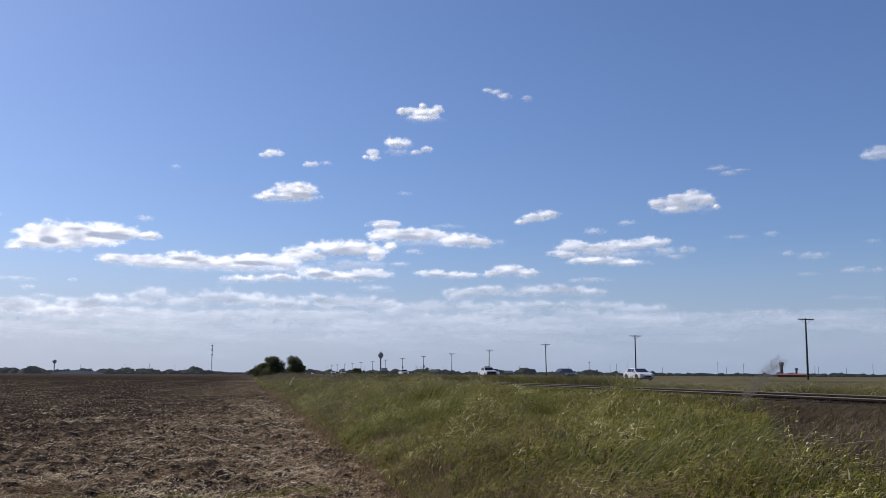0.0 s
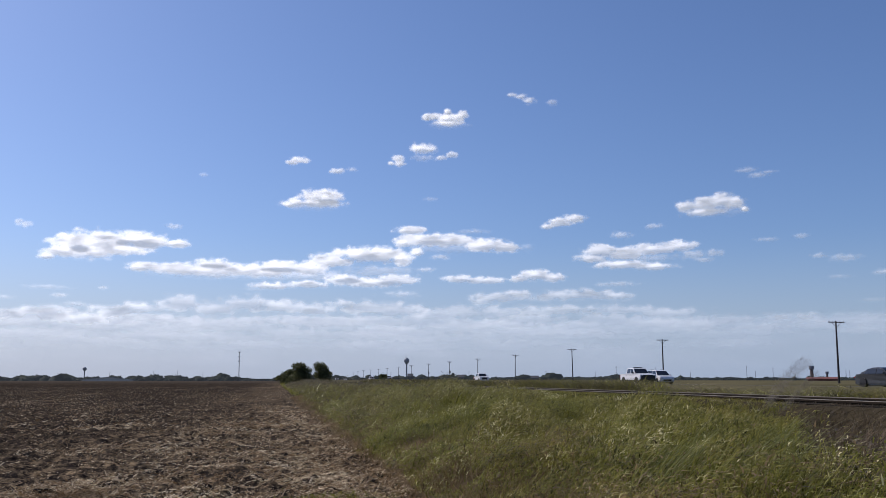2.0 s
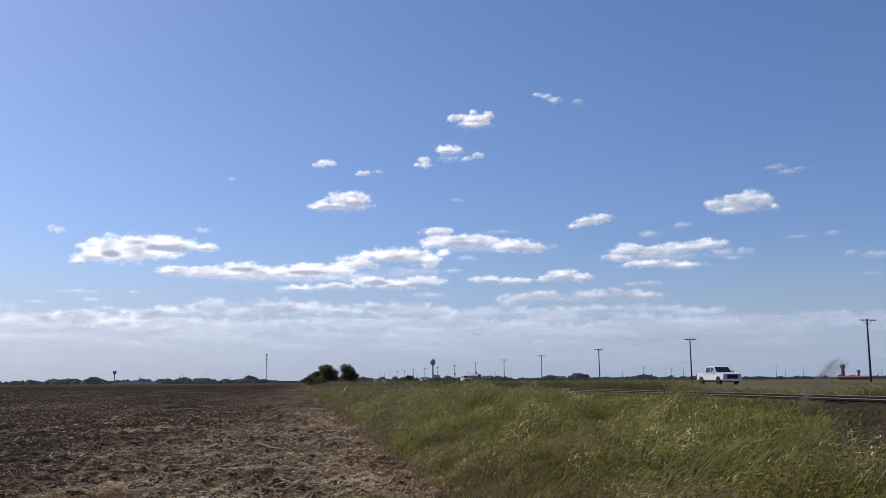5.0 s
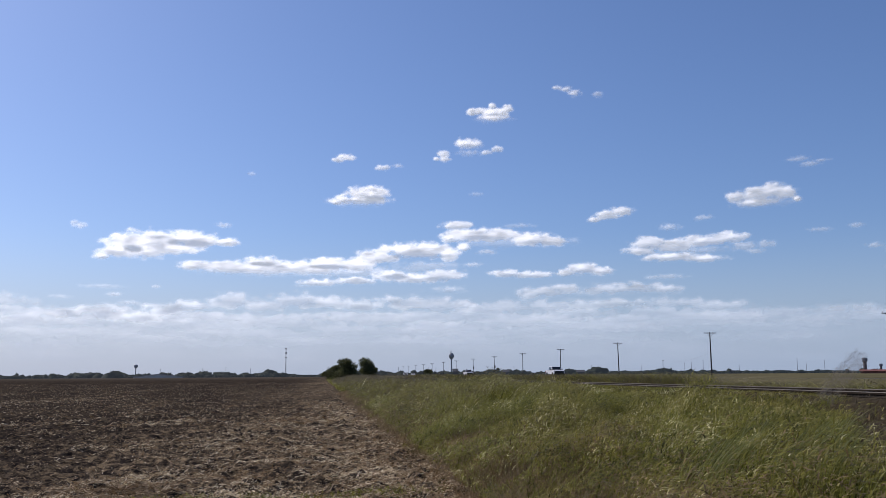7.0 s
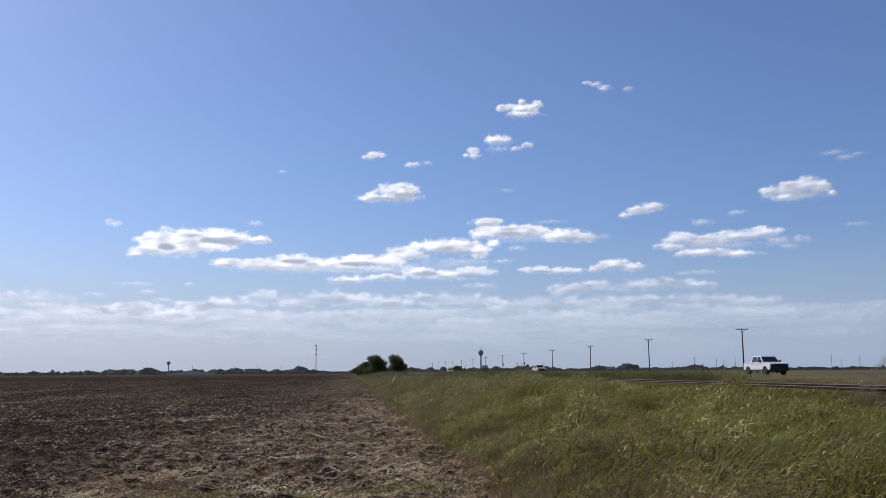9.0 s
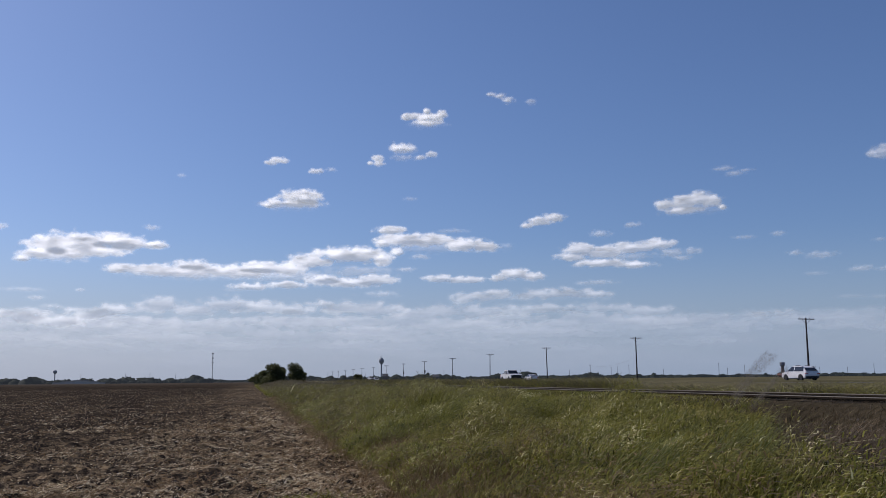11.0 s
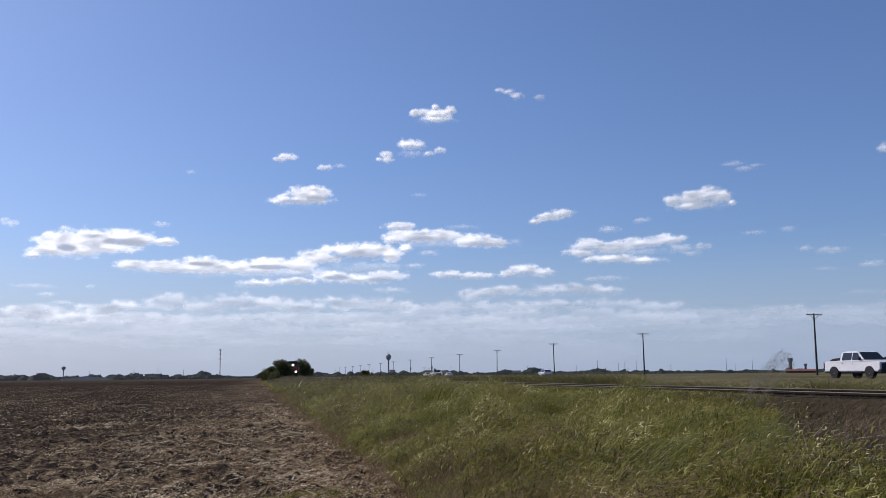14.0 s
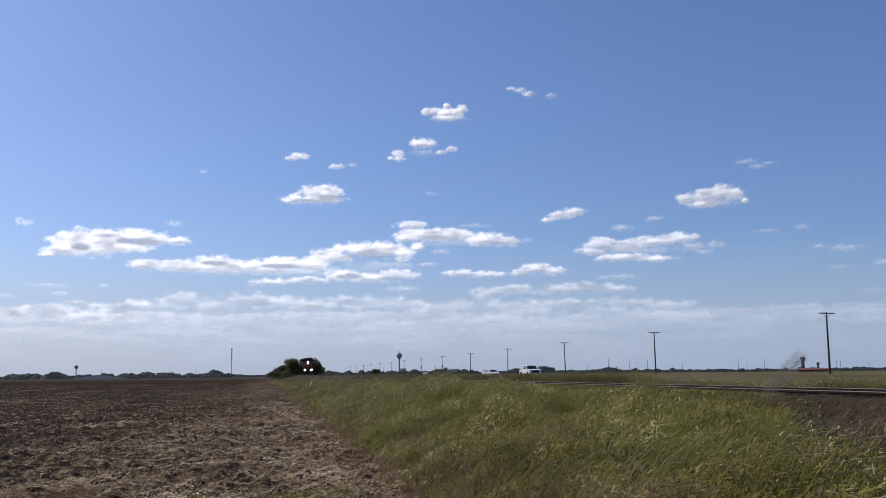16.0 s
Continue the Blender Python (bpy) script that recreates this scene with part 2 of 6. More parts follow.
# ---- mesh tools ----
def np_object(name, verts, faces, mat, parent=None, smooth=False, mats=None, slots=None):
    """One mesh object from arrays: verts (n, 3) and a list of index arrays (m, 3) or (m, 4)."""
    me = bpy.data.meshes.new(name)
    faces = [f for f in faces if len(f)]
    counts = np.concatenate([np.full(len(f), f.shape[1]) for f in faces])
    loops = np.concatenate([f.ravel() for f in faces])
    me.vertices.add(len(verts))
    me.vertices.foreach_set("co", np.ascontiguousarray(verts, dtype=np.float32).ravel())
    me.loops.add(len(loops))
    me.loops.foreach_set("vertex_index", loops.astype(np.int32))
    me.polygons.add(len(counts))
    me.polygons.foreach_set("loop_start", np.concatenate([[0], np.cumsum(counts)[:-1]]).astype(np.int32))
    for mm in (mats or [mat]):
        me.materials.append(mm)
    if slots is not None:
        me.polygons.foreach_set("material_index", slots.astype(np.int32))
    if smooth:
        me.polygons.foreach_set("use_smooth", np.ones(len(counts), dtype=bool))
    me.update(calc_edges=True)
    me.validate()
    ob = new(name, me)
    ob.parent = parent
    return ob


def part(name, bm, mat, parent=None, label="", smooth=False):
    """Link a bmesh as one mesh object under a thing or a part."""
    me = bpy.data.meshes.new(name)
    bmesh.ops.recalc_face_normals(bm, faces=bm.faces)
    if smooth:
        for f in bm.faces:
            f.smooth = True
    bm.to_mesh(me)
    bm.free()
    me.materials.append(mat)
    ob = new(name, me)
    ob.parent = parent
    return tagged(ob, label)


def box(bm, x0, x1, y0, y1, z0, z1, bevel=0.0):
    r = bmesh.ops.create_cube(bm, size=1.0, matrix=Matrix.Translation(((x0 + x1) / 2, (y0 + y1) / 2, (z0 + z1) / 2)) @ Matrix.Diagonal((x1 - x0, y1 - y0, z1 - z0, 1)))
    if bevel:
        es = list({e for v in r["verts"] for e in v.link_edges})
        bmesh.ops.bevel(bm, geom=es, offset=bevel, segments=2, affect="EDGES")


def tube(bm, a, b, r0, r1=None, n=10):
    a, b = Vector(a), Vector(b)
    d = b - a
    m = Matrix.Translation((a + b) / 2) @ d.to_track_quat("Z", "Y").to_matrix().to_4x4()
    bmesh.ops.create_cone(bm, cap_ends=True, segments=n, radius1=r0, radius2=r0 if r1 is None else r1, depth=d.length, matrix=m)


def spun(bm, profile, n=24, at=(0, 0, 0)):
    """A turned form from (radius, height) rows."""
    rings = []
    for r, z in profile:
        rings.append([bm.verts.new((at[0] + r * math.cos(2 * math.pi * i / n), at[1] + r * math.sin(2 * math.pi * i / n), at[2] + z)) for i in range(n)])
    for lo, hi in zip(rings, rings[1:]):
        for i in range(n):
            bm.faces.new((lo[i], lo[(i + 1) % n], hi[(i + 1) % n], hi[i]))
    bm.faces.new(rings[0][::-1])
    bm.faces.new(rings[-1])


def thing(name, label, category, group="", at=(0, 0, 0), rz=0):
    e = new(name)
    e.matrix_basis = pose(*at, 0, 0, rz)
    return tagged(e, label, category, group)


def loft(bm, sections):
    """Skin closed sections with equal counts of points, and cap both ends."""
    rings = [[bm.verts.new(p) for p in s] for s in sections]
    k = len(rings[0])
    for a, b in zip(rings, rings[1:]):
        for i in range(k):
            bm.faces.new((a[i], a[(i + 1) % k], b[(i + 1) % k], b[i]))
    bm.faces.new(rings[0][::-1])
    bm.faces.new(rings[-1])


rng = np.random.default_rng(7)


# ---- the ground: one sheet to the horizon ----
EDGE = 1.84          # where the field meets the grass bank
RAIL_X, RAIL_Z = 9.9, 1.27
ROAD_Z = 1.06


def level(x, y):
    """Height of the ground: the field, the bank up to the track, the verge, the highway and the far pasture."""
    xs = [-6000, 1.7, 3.2, 6.3, 8.0, 11.8, 15.5, 22, 34, 37.0, 37.9, 48.6, 50.5, 52.5, 54.2, 64.6, 66, 72, 6000]
    zs = [0, 0, 0.30, 0.68, 0.86, 0.86, 0.66, 0.78, 1.08, 1.17, 0.98, 0.98, 1.2, 1.2, 0.98, 0.98, 1.12, 1.1, 1.0]
    return np.interp(x, xs, zs)


def fbm2(x, y, seed, octaves=4):
    """Cheap smooth noise on arrays, about -1 to 1."""
    r = np.random.default_rng(seed)
    out = np.zeros_like(x, dtype=float)
    amp, freq, total = 1.0, 1.0, 0.0
    for _ in range(octaves):
        for _ in range(5):
            a, ph = r.uniform(0, 2 * np.pi), r.uniform(0, 2 * np.pi)
            k = freq * r.uniform(0.7, 1.4)
            out += amp * np.sin(k * (x * np.cos(a) + y * np.sin(a)) + ph + 1.5 * np.sin(0.6 * k * (y * np.cos(a) - x * np.sin(a)) + 2 * ph)) / 3.0
        total += amp
        amp, freq = amp * 0.55, freq * 2.1
    return out / total


def nearby(x, y):
    return np.clip((70 - y) / 40, 0, 1) * np.clip((y + 20) / 10, 0, 1) * np.clip((x + 34) / 10, 0, 1)


def clod_height(x, y):
    """Relief of the turned clay."""
    return nearby(x, y) * (np.abs(fbm2(x * 5.5, y * 4.0, 3, 3)) ** 1.3 * 0.16 + 0.05 * fbm2(x * 1.6, y * 0.7, 4, 3))


def build_ground():
    xs = np.concatenate([[-4800, -3000, -1800, -1000, -600, -350, -200, -120, -80, -55, -40], np.arange(-30, -13, 0.9), np.arange(-13, 2.6, 0.13),
                         np.arange(2.6, 16, 0.45), np.arange(16, 37, 2.0), [37.0, 37.9, 44, 48.6, 50.5, 52.5, 54.2, 58, 64.6, 66, 72, 85, 110, 160, 250, 400, 700, 1200, 2000, 3200, 4800]])
    ys = np.concatenate([[-4800, -1500, -400, -120, -40, -15, -5, 0], np.arange(3, 9, 0.5), np.arange(9, 30, 0.14), np.arange(30, 62, 0.5), np.arange(62, 130, 3.0),
                         [140, 155, 175, 200, 230, 270, 330, 420, 550, 750, 1000, 1400, 2000, 3000, 4800]])
    x, y = np.meshgrid(xs, ys)
    z = level(x, y)
    field = np.clip((EDGE + 0.3 - x) / 0.5, 0, 1)
    z = z + field * clod_height(x, y) + (1 - field) * nearby(x, y) * 0.05 * fbm2(x * 1.4, y * 1.4, 5, 3)
    ny, nx = x.shape
    idx = np.arange(nx * ny).reshape(ny, nx)
    quads = np.stack([idx[:-1, :-1], idx[:-1, 1:], idx[1:, 1:], idx[1:, :-1]], -1).reshape(-1, 4)
    cx = (x[:-1, :-1] + x[1:, 1:]).ravel() / 2
    cy = (y[:-1, :-1] + y[1:, 1:]).ravel() / 2
    line = EDGE + 0.14 * np.sin(cy * 0.9) + 0.1 * np.sin(cy * 2.7 + 1)
    slots = np.where(cx < line, 0, np.where(cx < 12.2, 1, 2))
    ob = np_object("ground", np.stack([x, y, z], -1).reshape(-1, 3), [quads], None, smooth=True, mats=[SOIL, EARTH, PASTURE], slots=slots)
    tagged(ob, "ploughed dark clay field beside a grassy bank and pasture", "ground", kind="structure")


build_ground()


# ---- railway ----
def build_track():
    # ballast bed
    ys = np.concatenate([np.arange(2, 60, 0.22), np.arange(60, 160, 4.0), np.arange(160, 620, 20.0)])
    xs = RAIL_X + np.array([-2.5, -2.2, -1.9, -1.65, -1.4, -1.0, -0.6, -0.2, 0.2, 0.6, 1.0, 1.4, 1.65, 1.9, 2.2, 2.5])
    x, y = np.meshgrid(xs, ys)
    top = np.clip((2.45 - np.abs(x - RAIL_X)) / 0.95, 0, 1)
    z = 0.80 + 0.395 * top ** 0.8 + 0.02 * fbm2(x * 11, y * 11, 9, 2) * (y < 62)
    ny, nx = x.shape
    idx = np.arange(nx * ny).reshape(ny, nx)
    quads = np.stack([idx[:-1, :-1], idx[:-1, 1:], idx[1:, 1:], idx[1:, :-1]], -1).reshape(-1, 4)
    tagged(np_object("ballast", np.stack([x, y, z], -1).reshape(-1, 3), [quads], BALLAST), "grey-brown crushed stone ballast under the railway track", "ballast", kind="structure")
    track = thing("railway_track", "worn steel railway track on dark wooden ties", "railway track", at=(RAIL_X, 0, 0))
    for side in (-1, 1):
        sx = side * 0.7525
        foot = [(-0.07, 1.14), (-0.07, 1.155), (-0.012, 1.165), (-0.012, 1.225), (-0.036, 1.235), (-0.036, RAIL_Z - 0.006), (-0.028, RAIL_Z)]
        prof = foot + [(-a, b) for a, b in reversed(foot)]
        bm = bmesh.new()
        loft(bm, [[(sx + a, yy, b) for a, b in prof] for yy in (1, 30, 60, 120, 300, 620)])
        rail = part("rail", bm, RUST, track)
        bm = bmesh.new()
        box(bm, sx - 0.0375, sx + 0.0375, 1, 620, RAIL_Z - 0.006, RAIL_Z + 0.004)
        part("rail_head", bm, STEEL, rail, "polished running surface of the rail")
    bm = bmesh.new()
    box(bm, -1.3, 1.3, -0.115, 0.115, 1.05, 1.205, 0.012)
    first = part("sleeper", bm, TIE_WOOD, track)
    r = random.Random(5)
    for i in range(130):
        o = first if i == 0 else first.copy()
        if i:
            scene.collection.objects.link(o)
        o.matrix_basis = pose(r.uniform(-0.05, 0.05), 3 + i * 0.55, r.uniform(-0.012, 0.008), 0, 0, r.uniform(-1.5, 1.5))


build_track()


# ---- divided highway ----
LANE_A, LANE_B, LANE_C, LANE_D = 41.0, 44.7, 57.5, 61.2


def strip(bm, x0, x1, y0, y1, z):
    bm.faces.new([bm.verts.new(p) for p in ((x0, y0, z), (x1, y0, z), (x1, y1, z), (x0, y1, z))])


def build_road():
    for a, b in ((38.0, 48.4), (54.4, 64.4)):
        bm = bmesh.new()
        box(bm, a, b, -300, 1800, ROAD_Z - 0.25, ROAD_Z, 0.02)
        tagged(part("road", bm, ASPHALT), "grey asphalt carriageway of a divided highway", "road", kind="structure")


build_road()


# ---- grass, stubble and weeds ----
def blade_arrays(px, py, pz, h, w, lean_x, lean_y, turn, segs=2, droop=0.18):
    """Ribbons that taper and bow over: base at p, height h, tip moved by lean and hanging by droop."""
    n = len(px)
    rows = []
    cx, cy = np.cos(turn), np.sin(turn)
    for k in range(segs + 1):
        t = k / segs
        ww = w * (0.75 + 0.5 * t - 0.55 * t * t) if k < segs else w * 0.12
        bx, by = px + lean_x * t ** 1.8, py + lean_y * t ** 1.8
        bz = pz + h * (t - droop * t ** 2.5)
        rows.append(np.stack([bx - cx * ww / 2, by - cy * ww / 2, bz], -1))
        rows.append(np.stack([bx + cx * ww / 2, by + cy * ww / 2, bz + 0.25 * ww], -1))
    v = np.stack(rows, 1)
    m = 2 * (segs + 1)
    base = np.arange(n)[:, None] * m
    quads = np.concatenate([base + np.array([2 * k, 2 * k + 1, 2 * k + 3, 2 * k + 2]) for k in range(segs)], 0)
    return v.reshape(-1, 3), quads


def bare_patch(x, y):
    """Where the brown weeds stand instead of green grass, on the slope under the track."""
    edge = 5.75 + 0.3 * np.sin(y * 1.3)
    return (x > edge) & (y < 1.66 * x + 0.5 * np.sin(x * 5.1)) & (y > 4)


HOLLOWS = [(4.26, 10.9, 0.30), (4.6, 14.2, 0.2), (3.3, 13.2, 0.22), (6.1, 15.5, 0.3), (3.9, 17.5, 0.3), (5.4, 19.5, 0.35), (2.9, 20.5, 0.3), (6.4, 12.4, 0.25), (4.4, 23.5, 0.4), (6.8, 21.0, 0.4)]


def top_of_grass(x, y):
    """How tall the grass stands."""
    h = np.interp(x, [EDGE - 0.1, 2.3, 3.4, 5.0, 7.2, 8.0, 8.8], [0.28, 0.48, 0.66, 0.72, 0.66, 0.36, 0.20])
    h = h * (0.78 + 0.34 * fbm2(x * 1.1, y * 0.8, 21, 3) + np.interp(y, [16, 34], [0.58, 0.30]) * fbm2(x * 3.0, y * 2.2, 22, 2))
    h = h * np.interp(y, [4, 12, 18, 23, 30, 90], [0.84, 0.9, 0.95, 1.06, 1.36, 1.50])
    h = h * (1 - 0.45 * np.clip((x - 6.2) / 0.9, 0, 1) * np.clip((26 - y) / 3, 0, 1))
    # trodden hollows
    gap = np.zeros_like(h)
    for hx, hy, hr in HOLLOWS:
        gap = np.maximum(gap, np.exp(-((x - hx) / hr) ** 2 - ((y - hy) / (1.7 * hr)) ** 2))
    return h * (1 - 0.88 * gap)


def scatter(n, x0, x1, y0, y1, r):
    return r.uniform(x0, x1, n), r.uniform(y0, y1, n)


def build_grass():
    r = np.random.default_rng(31)
    bands = [(9000, 4.5, 9, 0.0075), (17000, 9, 18, 0.0075), (34000, 18, 34, 0.014), (42000, 34, 75, 0.024), (24000, 75, 320, 0.055)]
    for n, y0, y1, w in bands:
        x, y = scatter(n, EDGE - 0.12, 9.02, y0, y1, r)
        edge = EDGE + 0.16 * np.sin(y * 0.9) + 0.12 * np.sin(y * 2.7 + 1) + r.normal(0, 0.10, n)
        keep = (x > edge) & ~bare_patch(x, y)
        x, y = x[keep], y[keep]
        k = len(x)
        h = top_of_grass(x, y) * r.uniform(0.45, np.interp(y0, [9, 34], [1.1, 0.95]), k)
        gust = 0.40 + 0.30 * fbm2(x * 2.2, y * 1.6, 41, 3)
        swirl = fbm2(x * 2.0, y * 1.8, 43, 2)
        lx = h * (0.25 + 0.75 * gust + r.normal(0, 0.40, k))
        ly = h * (0.05 + 0.45 * swirl + r.normal(0, 0.40, k))
        v, q = blade_arrays(x, y, np.maximum(level(x, y), np.interp(x, [7.4, 8.4, 9.0], [0, 0.95, 1.05])) - 0.03, h, w * r.uniform(0.5, 1.6, k), lx, ly, r.uniform(-1.1, 1.1, k), 3 if y1 <= 18 else 2, np.clip(r.normal(0.35, 0.22, k), 0, 0.8))
        tagged(np_object("grass", v, [q], GRASS, smooth=True), "tall wind-blown green grass on the railway bank", "grass", kind="stuff")
    # the same bank beside and behind the standpoint
    x, y = scatter(6000, EDGE + 0.1, 8.8, -14, 4.5, r)
    k = len(x)
    h = top_of_grass(x, y) * r.uniform(0.5, 1.1, k)
    v, q = blade_arrays(x, y, level(x, y) - 0.03, h, 0.02 * r.uniform(0.5, 1.6, k), h * r.normal(0.3, 0.5, k), h * r.normal(0, 0.5, k), r.uniform(-1.1, 1.1, k), 2, 0.3)
    tagged(np_object("grass", v, [q], GRASS, smooth=True), "tall wind-blown green grass on the railway bank", "grass", kind="stuff")
    # the leaves that hang off the stems, combed over by the wind
    for n, y0, y1, w in ((28000, 4.5, 9, 0.011), (165000, 9, 20, 0.0115), (74000, 20, 40, 0.018)):
        x, y = scatter(n, EDGE + 0.05, 8.4, y0, y1, r)
        x, y = x[~bare_patch(x, y)], y[~bare_patch(x, y)]
        k = len(x)
        top = top_of_grass(x, y)
        z = np.maximum(level(x, y), np.interp(x, [7.4, 8.4, 9.0], [0, 0.95, 1.05])) + top * r.uniform(0.15, 0.95, k) ** 0.7
        ln = r.uniform(0.025, 0.10, k) * (1.0 + 0.014 * y)
        a = r.normal(0.1, 0.95, k) + 1.0 * fbm2(x * 1.8, y * 1.5, 47, 2)
        up = ln * r.normal(0.5, 0.4, k)
        v, q = blade_arrays(x, y, z, up, w * r.uniform(0.5, 1.5, k), ln * np.cos(a), ln * np.sin(a), a + np.pi / 2, 1 if y0 == 20 else 2, r.uniform(0.0, 0.9, k))
        tagged(np_object("grass_leaves", v, [q], GRASS, smooth=True), "long narrow grass leaves combed over by the wind", "grass", kind="stuff")
    # shorter grass that creeps over the ballast to the rail
    x, y = scatter(46000, 6.9, 9.06, 8, 40, r)
    x, y = x[~bare_patch(x, y)], y[~bare_patch(x, y)]
    k = len(x)
    foot = np.interp(x, [6.9, 7.5, 8.0, 8.4, 9.0], [0.74, 0.82, 1.0, 1.10, 1.18])
    h = np.clip(np.interp(x, [6.9, 8.0, 9.0], [0.42, 0.25, 0.11]) * r.uniform(0.5, 1.25, k), 0.05, 0.6)
    v, q = blade_arrays(x, y, foot - 0.02, h, np.interp(y, [8, 48], [0.009, 0.026]) * r.uniform(0.5, 1.5, k), h * r.normal(0.4, 0.4, k), h * r.normal(0, 0.4, k), r.uniform(-1.1, 1.1, k), 2, 0.25)
    tagged(np_object("grass", v, [q], GRASS), "shorter grass creeping over the ballast to the rail", "grass", kind="stuff")
    # drier, seeding stems mixed in
    x, y = scatter(13000, EDGE, 8.6, 4.5, 70, r)
    keep = (fbm2(x * 0.6, y * 0.45, 55, 3) + r.normal(0, 0.25, len(x)) > 0.08) & ~bare_patch(x, y)
    x, y = x[keep], y[keep]
    k = len(x)
    h = top_of_grass(x, y) * r.uniform(0.6, 1.1, k)
    v, q = blade_arrays(x, y, level(x, y) - 0.03, h, np.interp(y, [5, 70], [0.006, 0.02]) * r.uniform(0.7, 1.4, k), h * r.normal(0.45, 0.25, k), h * r.normal(0.1, 0.25, k), r.uniform(-0.8, 0.8, k), 3)
    tagged(np_object("dry_grass", v, [q], DRY_GRASS, smooth=True), "bleached dry stems among the green grass", "grass", kind="stuff")
    # short dry fringe along the field
    x, y = np.concatenate([r.normal(EDGE, 0.22, 8000), EDGE + np.abs(r.normal(0, 0.6, 12000))]), np.concatenate([r.uniform(4, 80, 8000), 6 + np.abs(r.normal(0, 9, 12000))])
    k = len(x)
    h = r.uniform(0.06, 0.30, k) + 0.4 * np.clip(x - EDGE, 0, 0.7)
    v, q = blade_arrays(x, y, level(x, y) - 0.02, h, np.interp(y, [5, 80], [0.006, 0.03]) * r.uniform(0.7, 1.4, k), h * r.normal(0.3, 0.5, k), h * r.normal(0.0, 0.5, k), r.uniform(0, 3.1, k), 2)
    tagged(np_object("dry_grass", v, [q], RUSSET), "russet dead grass fringe along the edge of the field", "grass", kind="stuff")
    # brown, broken leaves low in the bank, most of them towards the field
    for mat, n, y0, y1 in ((BRUSH, 9000, 4.5, 15), (RUSSET, 60000, 4.5, 15), (RUSSET, 14000, 15, 34)):
        x, y = scatter(n, EDGE - 0.1, 7.5, y0, y1, r)
        keep = r.uniform(0, 1, n) < np.interp(x, [EDGE, 2.6, 3.8, 6.0], [1.0, 0.85, 0.35, 0.0]) * (0.6 + 0.9 * fbm2(x * 1.2, y * 0.8, 57, 3))
        x, y = x[keep], y[keep]
        k = len(x)
        z = level(x, y) + top_of_grass(x, y) * r.uniform(0.0, 0.9, k)
        ln = r.uniform(0.04, 0.15, k) * (1.0 + 0.014 * y)
        a = r.uniform(0, 6.28, k)
        v, q = blade_arrays(x, y, z, ln * r.normal(0.3, 0.4, k), 0.012 * r.uniform(0.5, 1.5, k) * (1 + 0.02 * y), ln * np.cos(a), ln * np.sin(a), a + np.pi / 2, 2, r.uniform(0, 0.9, k))
        tagged(np_object("dead_leaves", v, [q], mat), "brown dead leaves low among the grass on the bank", "weeds", kind="stuff")
    # verge between the track and the highway, and the median
    x, y = 17 + 20.8 * r.uniform(0, 1, 12000), 8 + 182 * r.uniform(0, 1, 12000) ** 1.6
    h = r.uniform(0.05, 0.17, len(x)) * (0.8 + 0.4 * fbm2(x * 0.25, y * 0.2, 61, 3)) * np.interp(x, [11.2, 16, 24, 33, 37.8], [0.5, 0.9, 0.9, 0.8, 0.9])
    v, q = blade_arrays(x, y, level(x, y) - 0.03, h, np.interp(x, [11, 20, 38], [0.022, 0.04, 0.06]) * r.uniform(0.6, 1.5, len(x)), h * r.normal(0.5, 0.7, len(x)), h * r.normal(0.1, 0.6, len(x)), r.uniform(-0.7, 0.7, len(x)), 2)
    half = len(x) * 11 // 20
    tagged(np_object("verge_grass", v[: half * 6], [q[: 0]] + [np.concatenate([q[i * len(x): i * len(x) + half] for i in range(2)])], DRY_GRASS), "dry verge grass between the track and the highway", "grass", kind="stuff")
    tagged(np_object("verge_grass", v[half * 6:], [np.concatenate([q[i * len(x) + half: (i + 1) * len(x)] for i in range(2)]) - half * 6], SEEDING), "low olive verge weeds between the track and the highway", "grass", kind="stuff")
    # rank weeds along the far side of the track
    for mat, n, label in ((SEEDING, 26000, "rank brown weeds along the far side of the track"), (GRASS, 12000, "rank green weeds along the far side of the track")):
        y = 24 + 100 * r.uniform(0, 1, n) ** 2.0
        x = r.uniform(11.7, 13.6, n)
        k = n
        h = (1.30 + 0.16 * fbm2(x * 0.8, y * 0.5, 63, 3)) * r.uniform(0.4, 1.0, n) ** 0.45 * np.interp(y / x, [2.0, 2.35], [0.2, 1.0])
        v, q = blade_arrays(x, y, level(x, y) - 0.03, h, np.interp(y, [24, 124], [0.010, 0.05]) * r.uniform(0.5, 1.4, k), h * r.normal(0.5, 0.6, k), h * r.normal(0.0, 0.6, k), r.uniform(-1, 1, k), 2, 0.32)
        tagged(np_object("weeds", v, [q], mat), label, "weeds", kind="stuff")
    for mat, n, label in ((SEEDING, 30000, "rank brown growth along the far side of the track"), (GRASS, 26000, "rank green weeds along the far side of the track")):
        x = 11.6 + 3.2 * r.uniform(0, 1, n)
        y = x * (1.1 + 2.3 * r.uniform(0, 1, n))
        h = (0.90 + 0.36 * fbm2(x * 0.5, y * 0.45, 66, 3) + 0.10 * np.interp(y / x, [1.3, 1.8, 2.4], [1.0, 0.1, -0.6])) * r.uniform(0.35, 1.0, n) ** 0.6
        v, q = blade_arrays(x, y, level(x, y) - 0.03, np.maximum(h, 0.03), 0.010 * r.uniform(0.5, 1.5, n), h * r.normal(0.6, 0.5, n), h * r.normal(0, 0.5, n), r.uniform(-1, 1, n), 2, 0.4)
        tagged(np_object("weeds", v, [q], mat), label, "weeds", kind="stuff")
    # seeding heads that brown the top of the bank farther off
    x, y = r.uniform(EDGE + 0.2, 8.8, 24000), 26 + 170 * r.uniform(0, 1, 24000) ** 1.7
